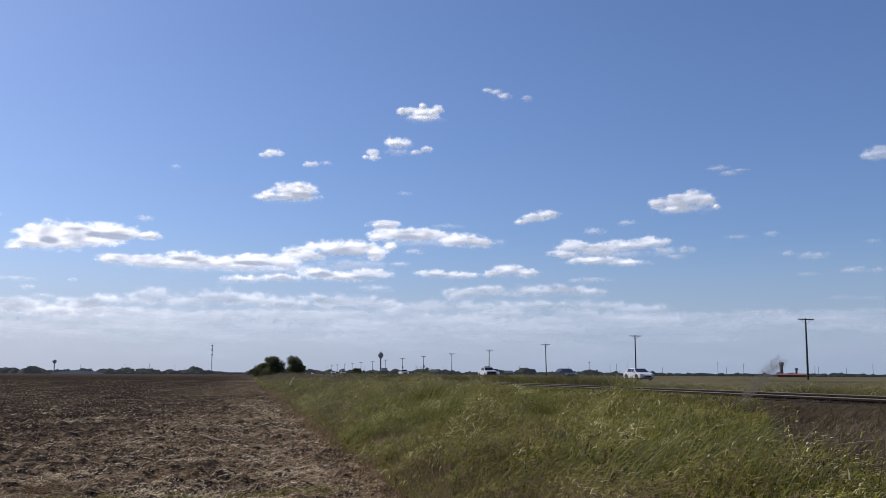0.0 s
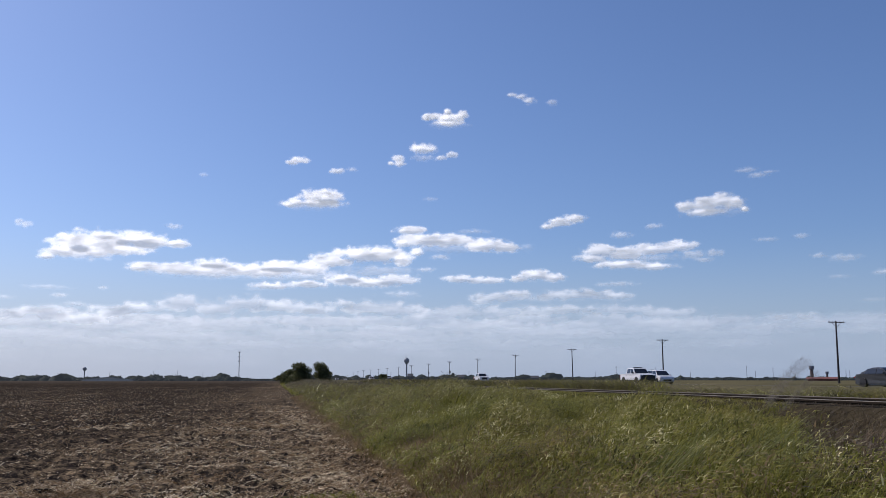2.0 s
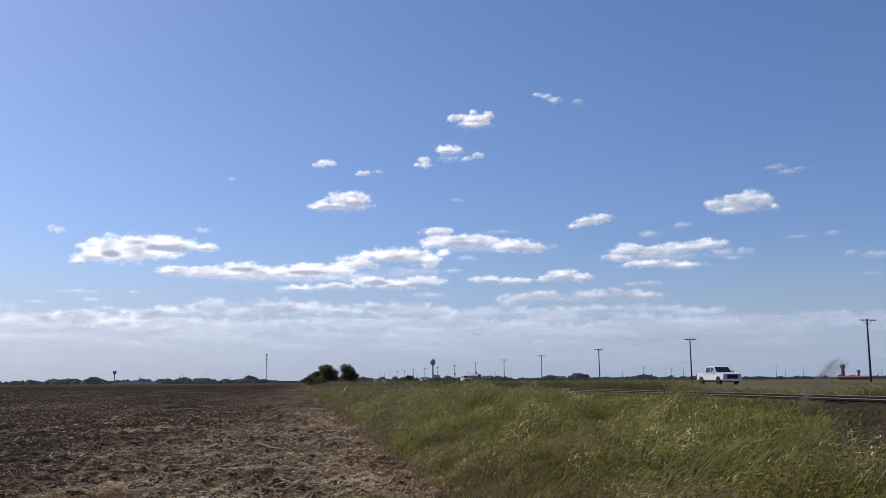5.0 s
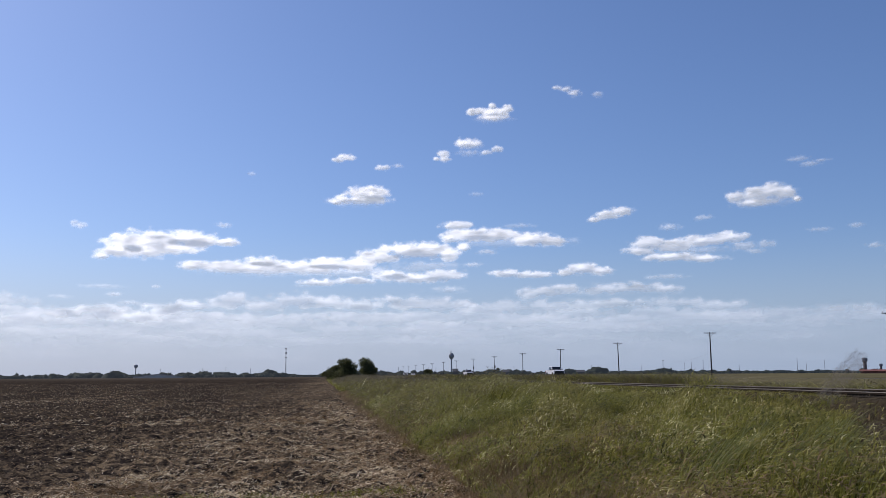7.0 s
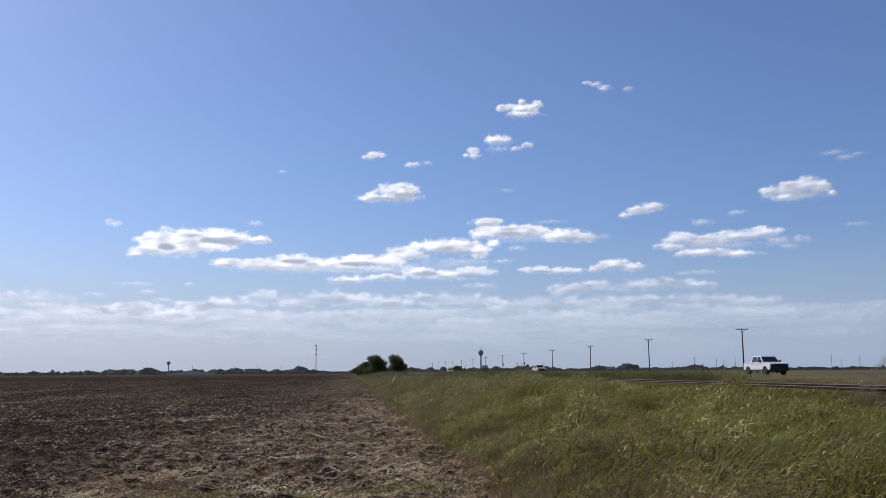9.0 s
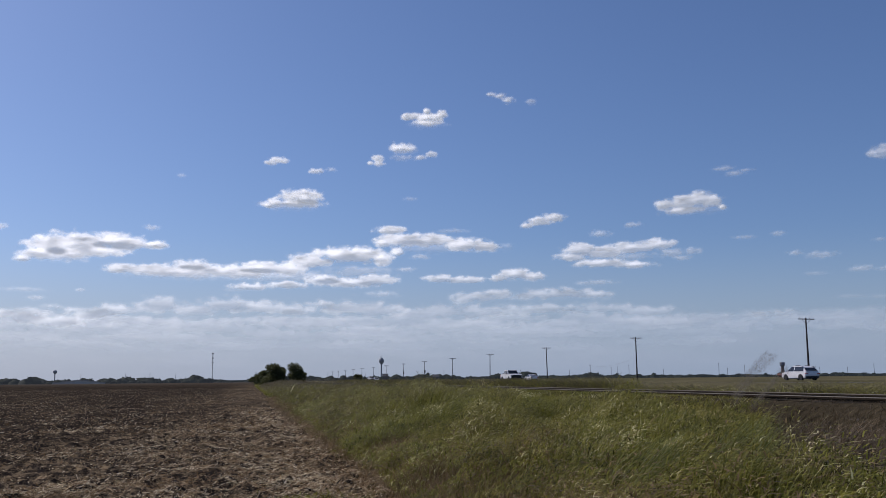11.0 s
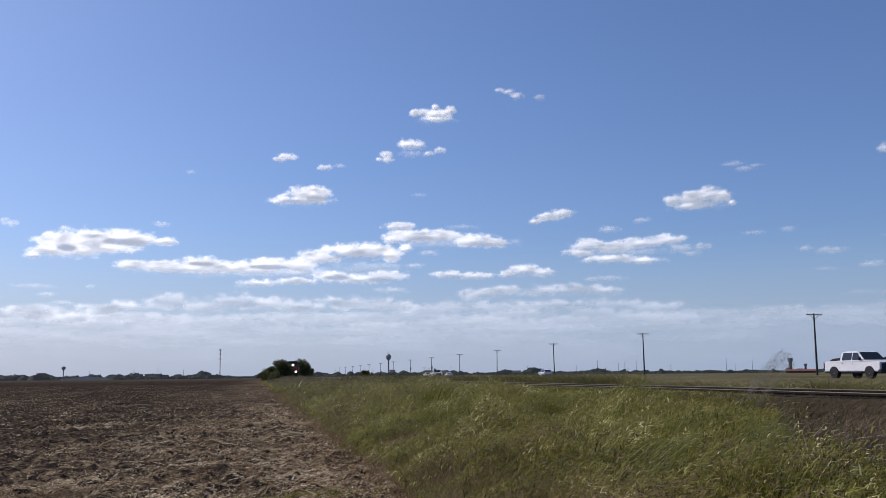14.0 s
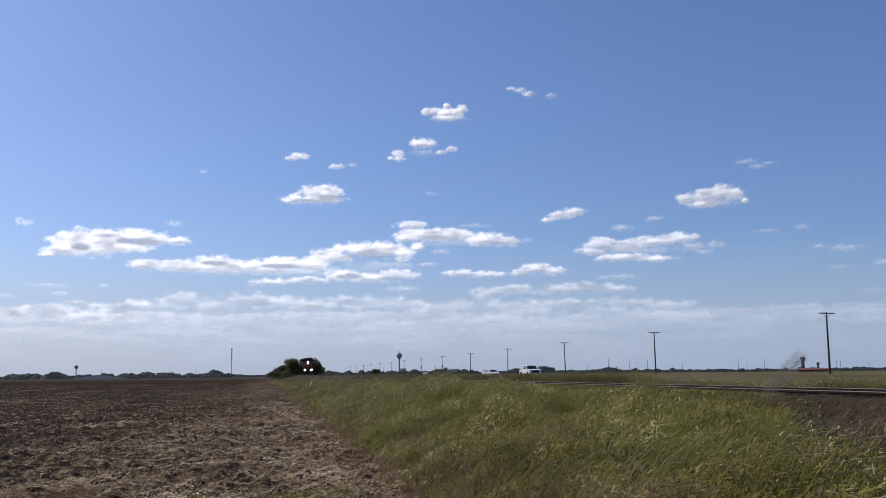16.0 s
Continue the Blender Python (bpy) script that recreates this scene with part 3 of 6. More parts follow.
    k = len(x)
    top = top_of_grass(x, y)
    ln = r.uniform(0.10, 0.26, k) * (1 + 0.004 * y)
    v, q = blade_arrays(x, y, level(x, y) + top * r.uniform(0.55, 1.05, k), ln * r.uniform(0.1, 0.5, k), np.interp(y, [26, 196], [0.018, 0.08]) * r.uniform(0.5, 1.5, k), ln * r.normal(0.7, 0.3, k), ln * r.normal(0, 0.3, k), r.uniform(-1, 1, k), 2)
    tagged(np_object("seed_heads", v, [q], SEEDING), "brown seed heads over the wind-blown grass on the bank", "grass", kind="stuff")
    # brown weeds on the slope under the track
    x, y = scatter(30000, 5.4, 9.0, 4, 15.5, r)
    keep = bare_patch(x + r.normal(0, 0.25, len(x)), y + r.normal(0, 0.4, len(x)))
    x, y = x[keep], y[keep]
    k = len(x)
    h = np.interp(x, [6, 8, 9], [1, 0.7, 0.3]) * r.uniform(0.08, 0.36, k)
    v, q = blade_arrays(x, y, np.interp(x, [5.6, 6.9, 7.5, 8.0, 8.4, 9.0], [0.6, 0.74, 0.82, 1.0, 1.10, 1.18]) - 0.02, h, 0.008 * r.uniform(0.6, 1.8, k), h * r.normal(0.4, 0.5, k), h * r.normal(0, 0.5, k), r.uniform(0, 3.1, k), 2)
    tagged(np_object("weeds", v, [q], BRUSH), "dead reddish-brown weeds on the slope under the track", "weeds", kind="stuff")


def build_stones():
    """Loose ballast that has rolled down the bare slope."""
    r = np.random.default_rng(97)
    x, y = scatter(9000, 5.6, 8.2, 6, 15.5, r)
    keep = bare_patch(x, y) & (fbm2(x * 1.3, y * 1.1, 98, 3) + 0.35 * (x - 7.2) > -0.15)
    x, y = x[keep], y[keep]
    k = len(x)
    z = np.interp(x, [5.6, 6.9, 7.5, 8.0, 8.4, 9.0], [0.6, 0.74, 0.82, 1.0, 1.10, 1.18]) + 0.02
    way = np.array([(1, 0, 0), (0, 1, 0), (-1, 0, 0), (0, -1, 0), (0, 0, 1), (0, 0, -1)])
    v = way[None] * r.uniform(0.35, 1.0, (k, 6, 1)) * r.uniform(0.02, 0.05, (k, 1, 1)) + r.normal(0, 0.006, (k, 6, 3)) + np.stack([x, y, z], -1)[:, None]
    tri = np.array([(0, 1, 4), (1, 2, 4), (2, 3, 4), (3, 0, 4), (1, 0, 5), (2, 1, 5), (3, 2, 5), (0, 3, 5)])
    tagged(np_object("loose_stones", v.reshape(-1, 3), [(tri[None] + np.arange(k)[:, None, None] * 6).reshape(-1, 3)], STONE), "grey loose ballast stones spilt down the bare slope", "stones", kind="stuff")


def build_stubble():
    """Bleached stalks and chaff that lie about on the turned soil."""
    r = np.random.default_rng(77)
    for n, y0, y1, size in ((112000, 10.5, 15, 0.95), (90000, 15, 30, 1.15), (90000, 30, 210, 1.9)):
        y = y0 + (y1 - y0) * r.uniform(0, 1, n) ** (1.9 if y0 == 30 else 1.0)
        left = -0.42 * y - 1.0
        x = left + (EDGE + 0.3 - left) * r.uniform(0, 1, n)
        dense = np.clip(0.08 - 0.9 * np.exp(-((x + 4.7) / 1.3) ** 2 - ((y - 17) / 5) ** 2) - 0.6 * np.exp(-((x + 7.5 - 0.12 * y) / 2.2) ** 2) * (y > 24) + 0.85 * fbm2(x * 0.42, y * 0.13, 81, 3) + 0.65 * fbm2(x * 1.5, y * 0.7, 83, 3) + np.interp(x, [-7, -2, 1.6], [0.0, 0.28, 0.42]), 0.05, 1.0)
        keep = r.uniform(0, 1, n) < dense + (0.14 if y0 == 30 else 0.0)
        x, y = x[keep], y[keep]
        k = len(x)
        z = clod_height(x, y) + level(x, y) + r.uniform(0.0, 0.03, k)
        a, ln = r.uniform(0, 2 * np.pi, k), (0.013 + r.gamma(1.3, 0.0155, k)) * size
        ln = ln * np.where(r.uniform(0, 1, k) < 0.03, 1.9, 1.0)
        rise, w = np.abs(r.normal(0, 0.32, k)) * ln, r.uniform(0.005, 0.014, k) * size
        dx, dy = np.cos(a) * ln / 2, np.sin(a) * ln / 2
        ox, oy = -np.sin(a) * w / 2, np.cos(a) * w / 2
        up = w * 0.6
        v = np.stack([np.stack([x - dx - ox, y - dy - oy, z], -1), np.stack([x - dx + ox, y - dy + oy, z + up], -1),
                      np.stack([x + dx + ox, y + dy + oy, z + rise + up], -1), np.stack([x + dx - ox, y + dy - oy, z + rise], -1)], 1).reshape(-1, 3)
        q = np.arange(k)[:, None] * 4 + np.arange(4)
        tagged(np_object("stubble", v, [q], STRAW), "bleached straw stubble lying on dark turned soil", "straw", kind="stuff")
    # green seedlings that sprout on the field close by
    mid_x, mid_y = r.uniform(-2.6, 1.7, 46), r.uniform(11.6, 12.2, 46)
    pick = r.integers(0, 46, 1400)
    x, y = mid_x[pick] + r.normal(0, 0.10, 1400), mid_y[pick] + r.normal(0, 0.12, 1400)
    h = r.uniform(0.02, 0.10, 1400)
    v, q = blade_arrays(x, y, clod_height(x, y), h, 0.010 * r.uniform(0.6, 1.8, 1400), h * r.normal(0, 0.8, 1400), h * r.normal(0, 0.8, 1400), r.uniform(0, 3.1, 1400), 2)
    tagged(np_object("seedlings", v, [q], GRASS), "green seedlings sprouting among the straw on the field", "weeds", kind="stuff")


build_grass()
build_stones()
build_stubble()


# ---- trees ----
def leaf_cloud(r, lobes, per_lobe, size):
    """Many small leaves on the skin and inside of uneven lobes (centre, radii)."""
    pts = []
    for (cx, cy, cz), (a, b, c) in lobes:
        d = r.normal(0, 1, (per_lobe, 3))
        d /= np.linalg.norm(d, axis=1)[:, None]
        rad = r.uniform(0.3, 1.22, per_lobe) ** 0.7
        pts.append(d * rad[:, None] * np.array([a, b, c]) + np.array([cx, cy, cz]))
    p = np.concatenate(pts)
    n = len(p)
    u = r.normal(0, 1, (n, 3))
    u /= np.linalg.norm(u, axis=1)[:, None]
    w = np.cross(u, r.normal(0, 1, (n, 3)))
    w /= np.linalg.norm(w, axis=1)[:, None]
    s = size * r.uniform(0.5, 1.4, n)[:, None]
    v = np.stack([p - u * s, p + w * s * 0.6, p + u * s, p - w * s * 0.6], 1).reshape(-1, 3)
    return v, np.arange(n)[:, None] * 4 + np.arange(4)


def tree(at, height, width, seed, label, lobes=16, per_lobe=170, size=0.2):
    r = np.random.default_rng(seed)
    t = thing("tree", label, "tree", "trees by the track", at)
    bm = bmesh.new()
    tube(bm, (0, 0, -0.1), (0.1, 0, height * 0.4), 0.16, 0.11, 8)
    part("trunk", bm, BARK, t)
    blobs = []
    for i in range(lobes):
        a, q = r.uniform(0, 2 * np.pi), r.uniform(0.1, 1.0) ** 0.6
        z = height * r.uniform(0.04, 0.86)
        reach = width / 2 * (1 - 0.55 * (z / height) ** 2.5)
        s = r.uniform(0.20, 0.34) * min(width, height)
        blobs.append(((q * reach * 0.8 * np.cos(a), q * reach * 0.8 * np.sin(a), min(z, height - s * 0.75)), (s * 0.9, s * 0.9, s * 0.75)))
    bm = bmesh.new()
    for (x, y, z), _ in blobs[: lobes // 2]:
        tube(bm, (0.06, 0, height * r.uniform(0.1, 0.35)), (x * 0.9, y * 0.9, z), 0.06, 0.02, 5)
    part("limbs", bm, BARK, t)
    v, q = leaf_cloud(r, blobs, per_lobe, size)
    crown = np_object("crown", v, [q], LEAF, t)
    return t


def build_trees():
    tree((6.6, 336, 0.6), 4.6, 5.2, 11, "low leafy bush in a dark green thicket by the track", 16, 210, 0.16)
    tree((6.05, 224, 0.6), 5.3, 5.1, 12, "broad dark green tree at the field's edge by the track", 26, 230, 0.18)
    tree((4.5, 229, 0.5), 4.0, 3.6, 15, "leafy bush in a dark green thicket by the track", 16, 210, 0.17)
    tree((14.6, 291, 0.8), 6.5, 5.2, 13, "round-topped dark green tree beyond the track", 26, 210, 0.2)
    tree((17.0, 296, 0.8), 3.4, 3.8, 14, "low dark green bush beside a tree beyond the track", 14, 190, 0.19)
    tree((2.3, 366, 0.5), 3.2, 6.6, 21, "low rounded bush in a dark green thicket by the track", 16, 190, 0.16)
    tree((5.0, 362, 0.5), 4.6, 6.2, 22, "leafy bush in a dark green thicket by the track", 18, 200, 0.17)
    tree((5.2, 226, 0.5), 2.4, 4.8, 23, "low dark undergrowth beneath a broad tree by the track", 18, 190, 0.16)
    tree((6.9, 233, 0.5), 3.3, 2.6, 24, "narrow low bush between two trees by the track", 12, 190, 0.16)
    tree((14.9, 290, 0.7), 3.2, 5.0, 25, "low dark undergrowth beneath a round-topped tree", 16, 190, 0.18)
    tree((35.5, 300, 0.9), 2.6, 6.0, 16, "low green bush on the verge", 12, 130, 0.18)


def build_woods():
    """The far line of trees round the plain."""
    r = np.random.default_rng(101)
    n, leaves = 1200, 16
    az = np.sort(r.uniform(-36, 50, n))
    d = r.uniform(1080, 1320, n)
    tall = (2.9 + 0.9 * np.sin(az * 0.9 + 1) * np.sin(az * 0.37) + r.gamma(1.1, 1.0, n)) * np.interp(az, [-36, -19, -15, -2, 4, 17, 23, 50], [0.8, 0.85, 1.15, 1.08, 1.15, 1.12, 0.82, 0.7])
    tall = np.where((az > -1.6) & (az < -0.1), 2.4, tall)
    wide = tall * r.uniform(0.6, 1.9, n)
    x, y = d * np.sin(np.radians(az)), d * np.cos(np.radians(az))
    foot = np.where(x > 8, 0.9, -0.2)
    way = r.normal(0, 1, (n, leaves, 3))
    way /= np.linalg.norm(way, axis=2)[..., None]
    p = way * r.uniform(0.85, 1.08, (n, leaves, 1)) * np.stack([wide, wide, tall], -1)[:, None]
    p[..., 2] = np.abs(p[..., 2])
    p = p + np.stack([x, y, foot], -1)[:, None]
    # low scrub that closes the line between the crowns
    m = 6000
    ha, hd = np.radians(r.uniform(-38, 50, m)), r.uniform(1060, 1300, m)
    hx = hd * np.sin(ha)
    scrub = np.stack([hx, hd * np.cos(ha), np.where(hx > 8, 0.9, -0.2) + r.uniform(0, 3.0, m) * np.interp(ha, [-0.34, -0.27], [0.6, 1.0])], -1)
    p = np.concatenate([p.reshape(-1, 3), scrub])
    k = len(p)
    u = r.normal(0, 1, (k, 3))
    u /= np.linalg.norm(u, axis=1)[:, None]
    w = np.cross(u, r.normal(0, 1, (k, 3)))
    w /= np.linalg.norm(w, axis=1)[:, None]
    s = r.uniform(0.35, 0.9, k)[:, None]
    v = np.stack([p - u * s, p + w * s * 0.8, p + u * s, p - w * s * 0.8], 1).reshape(-1, 3)
    v[:, 2] = np.maximum(v[:, 2], np.where(v[:, 0] > 8, 0.8, -0.1))
    # the dense inside of each crown: an uneven dome
    nu, nv = 12, 5
    ang, lift = np.meshgrid(np.arange(nu) * 2 * np.pi / nu, np.linspace(0, 0.5 * np.pi, nv))
    dome = np.stack([np.cos(lift) * np.cos(ang), np.cos(lift) * np.sin(ang), np.sin(lift)], -1).reshape(-1, 3)
    core = dome[None] * np.stack([wide, wide, tall], -1)[:, None] * r.uniform(0.55, 1.15, (n, nu * nv, 1)) + np.stack([x, y, foot - 0.1], -1)[:, None]
    i, j = np.meshgrid(np.arange(nu), np.arange(nv - 1))
    i, j = i.ravel(), j.ravel()
    face = np.stack([j * nu + i, j * nu + (i + 1) % nu, (j + 1) * nu + (i + 1) % nu, (j + 1) * nu + i], -1)
    faces = (face[None] + np.arange(n)[:, None, None] * nu * nv).reshape(-1, 4) + len(v)
    leaf_faces = np.arange(k)[:, None] * 4 + np.arange(4)
    v = np.concatenate([v, core.reshape(-1, 3)])
    # a low hedge behind them all
    hz = np.radians(np.arange(-40, 54, 0.25))
    hi = 3.6 + 0.7 * np.sin(hz * 130) + r.uniform(-0.5, 0.5, len(hz))
    hx, hy = 1330 * np.sin(hz), 1330 * np.cos(hz)
    h0 = len(v)
    v = np.concatenate([v, np.stack([hx, hy, np.full(len(hz), -0.3)], -1), np.stack([hx, hy, np.where(hx > 8, 0.9, -0.2) + hi], -1), np.stack([hx * 1.01, hy * 1.01, np.full(len(hz), -0.3)], -1)])
    q, m = np.arange(len(hz) - 1), len(hz)
    hedge = np.concatenate([np.stack([q, q + 1, q + 1 + m, q + m], -1), np.stack([q + m, q + m + 1, q + 1 + 2 * m, q + 2 * m], -1)]) + h0
    tagged(np_object("far_woods", v, [leaf_faces, faces, hedge], FAR_LEAF), "dark line of distant trees along the horizon", "woods", kind="stuff")


build_trees()
build_woods()


# ---- poles and far landmarks ----
POLE_X, POLE_STEP, POLE_FIRST = 80.0, 58.8, 116.4


def build_poles():
    z0, top = 0.95, EYE + 0.104 * POLE_X
    p = thing("utility_pole", "dark weathered wooden utility pole with a crossarm", "utility pole", "poles along the highway", (POLE_X, POLE_FIRST, z0))
    h = top - z0
    bm = bmesh.new()
    tube(bm, (0, 0, -0.3), (0, 0, h + 0.2), 0.165, 0.10, 12)
    part("post", bm, POLE_WOOD, p)
    bm = bmesh.new()
    box(bm, -1.3, 1.3, -0.19, -0.07, h - 0.08, h + 0.05, 0.01)
    part("crossarm", bm, POLE_WOOD, p)
    for s in (-1, 1):
        bm = bmesh.new()
        tube(bm, (s * 0.75, -0.13, h - 0.06), (0, -0.1, h - 0.75), 0.03, 0.03, 6)
        part("brace", bm, POLE_WOOD, p)
    for x in (-1.15, -0.55, 0.55, 1.15):
        bm = bmesh.new()
        spun(bm, [(0.015, 0.0), (0.02, 0.05), (0.05, 0.06), (0.035, 0.10), (0.05, 0.11), (0.03, 0.16), (0.015, 0.17)], 10, (x, -0.13, h + 0.05))
        part("insulator", bm, INSULATOR, p, "brown glazed insulator")
    r = random.Random(3)
    for k in range(1, 14):
        q = copy_thing(p, pose(POLE_X + r.uniform(-0.4, 0.4), POLE_FIRST + k * POLE_STEP, z0 - 0.05, r.uniform(-0.6, 0.6), r.uniform(-0.8, 0.8), r.uniform(-4, 4)))
        if k in (5, 6):
            bm = bmesh.new()
            spun(bm, [(0.30, 0.0), (0.36, 0.06), (0.36, 1.05), (0.28, 1.16), (0.06, 1.22)], 14, (0.1, -0.5, h * 0.42))
            box(bm, -0.06, 0.06, -0.25, -0.05, h * 0.42 + 0.3, h * 0.42 + 0.8)
            part("transformer", bm, MAST_STEEL, q, "grey transformer can on the pole")
    copy_thing(p, pose(POLE_X, POLE_FIRST - POLE_STEP, z0, 0, 0, 0))
    p.matrix_basis = pose(POLE_X, POLE_FIRST, z0, 0, 0.5, 0)


def build_service_line():
    """A slack cable that leaves the second pole for a short pole across the pasture."""
    a = Vector((POLE_X - 0.1, POLE_FIRST + POLE_STEP, EYE + 4.35))
    e = heading(21.6, 0, 330)
    s = thing("utility_pole", "short wooden service pole on the pasture", "utility pole", "poles along the highway", (e.x, e.y, 0.95))
    bm = bmesh.new()
    tube(bm, (0, 0, -0.2), (0, 0, 5.6), 0.07, 0.05, 10)
    part("post", bm, POLE_WOOD, s)
    bm = bmesh.new()
    box(bm, -0.35, 0.35, -0.06, 0.06, 5.2, 5.32, 0.01)
    part("crossarm", bm, POLE_WOOD, s)
    b = Vector((e.x, e.y, 6.35))
    bm = bmesh.new()
    pts = [a.lerp(b, i / 12) - Vector((0, 0, 1.2 * 4 * (i / 12) * (1 - i / 12))) for i in range(13)]
    for p, q in zip(pts, pts[1:]):
        tube(bm, p, q, 0.010, 0.010, 5)
    tagged(part("service_cable", bm, WIRE), "slack service cable running off from a utility pole", "cable", "cables along the highway")


def place(az, d):
    v = heading(az, 0, d)
    return v.x, v.y


def build_landmarks():
    # pedestal water tower
    x, y = place(8.30, 1500)
    t = thing("water_tower", "grey pedestal water tower with an antenna on top", "water tower", at=(x, y, 0.6))
    bm = bmesh.new()
    spun(bm, [(2.2, 0), (1.4, 4), (1.1, 25), (1.6, 27)], 20)
    part("pedestal", bm, TANK_PAINT, t, smooth=True)
    bm = bmesh.new()
    spun(bm, [(1.6, 27), (3.0, 28.6), (4.3, 31), (4.5, 32.5), (4.0, 34.5), (2.6, 36.4), (1.1, 37.4), (0.3, 37.6)], 24)
    part("tank", bm, TANK_PAINT, t, smooth=True)
    bm = bmesh.new()
    tube(bm, (0.4, 0, 37.4), (0.4, 0, 42), 0.25, 0.12, 6)
    tube(bm, (-1.6, 0, 37.2), (-1.6, 0, 40.5), 0.2, 0.1, 6)
    part("antenna", bm, MAST_STEEL, t)
    # slim water tower, farther away
    x, y = place(-11.22, 2500)
    t = thing("water_tower", "small distant water tower with a flared tank", "water tower", at=(x, y, 0))
    bm = bmesh.new()
    spun(bm, [(2.2, 0), (1.3, 6), (1.2, 22), (2.0, 24)], 16)
    part("pedestal", bm, TANK_PAINT, t, smooth=True)
    bm = bmesh.new()
    spun(bm, [(2.0, 24), (4.6, 26.5), (5.2, 29), (4.7, 31.5), (2.5, 33.2), (0.4, 33.6)], 20)
    part("tank", bm, TANK_PAINT, t, smooth=True)
    # radio mast
    x, y = place(-2.23, 1400)
    t = thing("radio_mast", "slender steel radio mast with antenna clusters", "radio mast", at=(x, y, 0))
    bm = bmesh.new()
    for i in range(3):
        a = 2 * math.pi * i / 3
        tube(bm, (0.7 * math.cos(a), 0.7 * math.sin(a), 0), (0.3 * math.cos(a), 0.3 * math.sin(a), 44), 0.22, 0.16, 6)
    for z in range(2, 44, 2):
        for i in range(3):
            a, b = 2 * math.pi * i / 3, 2 * math.pi * (i + 1) / 3
            s, s2 = 0.7 - 0.4 * z / 44, 0.7 - 0.4 * (z + 2) / 44
            tube(bm, (s * math.cos(a), s * math.sin(a), z), (s2 * math.cos(b), s2 * math.sin(b), z + 2), 0.07, 0.07, 4)
    part("lattice", bm, MAST_STEEL, t)
    for z in (28.5, 35.5, 42.0):
        bm = bmesh.new()
        for i in range(6):
            a = 2 * math.pi * i / 6
            box(bm, 1.25 * math.cos(a) - 0.2, 1.25 * math.cos(a) + 0.2, 1.25 * math.sin(a) - 0.2, 1.25 * math.sin(a) + 0.2, z, z + 2.0, 0.05)
            tube(bm, (0, 0, z + 1), (1.25 * math.cos(a), 1.25 * math.sin(a), z + 1), 0.08, 0.08, 4)
        part("antenna_cluster", bm, MAST_STEEL, t)
    # red-roofed shed with a small elevated tank
    x, y = place(33.65, 500)
    t = thing("shed", "low shed with a red sheet roof on the pasture", "shed", at=(x, y, 1.0), rz=-33.8)
    bm = bmesh.new()
    box(bm, -7.4, 7.4, -3.5, 3.5, 0, 1.2, 0.03)
    part("wall", bm, surface("shed_wall", (0.20, 0.09, 0.07), (0.28, 0.12, 0.09), 0.5, 6, 0.85), t)
    bm = bmesh.new()
    loft(bm, [[(xx, -4.2, 1.1), (xx, -4.2, 1.22), (xx, 0, 2.05), (xx, 4.2, 1.22), (xx, 4.2, 1.1), (xx, 0, 1.9)] for xx in (-8, 8)])
    part("roof", bm, ROOF_RED, t)
    brown = surface("tower_brown", (0.12, 0.10, 0.10), (0.17, 0.145, 0.14), 0.5, 5, 0.85)
    for az, s, label in ((33.05, 1.0, "brown tower with a wider top beside the red-roofed shed"), (33.88, 0.62, "smaller brown tower behind the red-roofed shed")):
        x, y = place(az, 508)
        t = thing("storage_tower", label, "tower", "towers by the shed", (x, y, 1.0))
        bm = bmesh.new()
        spun(bm, [(0.95 * s, 0), (0.82 * s, 5.6 * s), (0.9 * s, 5.8 * s)], 14)
        part("shaft", bm, brown, t)
        bm = bmesh.new()
        spun(bm, [(0.9 * s, 5.8 * s), (1.35 * s, 6.4 * s), (1.35 * s, 7.8 * s), (1.2 * s, 8.0 * s)], 14)
        part("cap", bm, TANK_PAINT, t)
    # broad low barn, its gable to the field
    x, y = place(-9.9, 1000)
    t = thing("barn", "broad low barn with a pale gently pitched roof", "barn", "far sheds", (x, y, -0.2), 9.9)
    bm = bmesh.new()
    loft(bm, [[(-25, yy, 0), (25, yy, 0), (25, yy, 1.5), (0, yy, 4.3), (-25, yy, 1.5)] for yy in (-15, 15)])
    part("wall", bm, PALE_WALL, t)
    bm = bmesh.new()
    loft(bm, [[(-26, yy, 1.45), (0, yy, 4.32), (26, yy, 1.45), (26, yy, 1.7), (0, yy, 4.6), (-26, yy, 1.7)] for yy in (-16, 16)])
    part("roof", bm, PALE_ROOF, t)
    # small buildings low on the horizon
    for az, d, w, h in ((11.78, 1040, 7, 7.4), (16.5, 1045, 9, 6.6), (8.55, 1060, 6, 9.0)):
        x, y = place(az, d)
        b = thing("shed", "small dark building far off on the horizon", "shed", "far sheds", (x, y, -0.2), -az)
        bm = bmesh.new()
        box(bm, -w / 2, w / 2, -6, 6, 0, h * 0.6, 0.05)
        part("wall", bm, FAR_WALL, b)
        bm = bmesh.new()
        loft(bm, [[(xx, -6.6, h * 0.58), (xx, -6.6, h * 0.64), (xx, 0, h), (xx, 6.6, h * 0.64), (xx, 6.6, h * 0.58), (xx, 0, h * 0.93)] for xx in (-w / 2 - 0.5, w / 2 + 0.5)])
        part("roof", bm, FAR_WALL, b)
    # thin stacks and light masts beyond the woods
    r = random.Random(19)
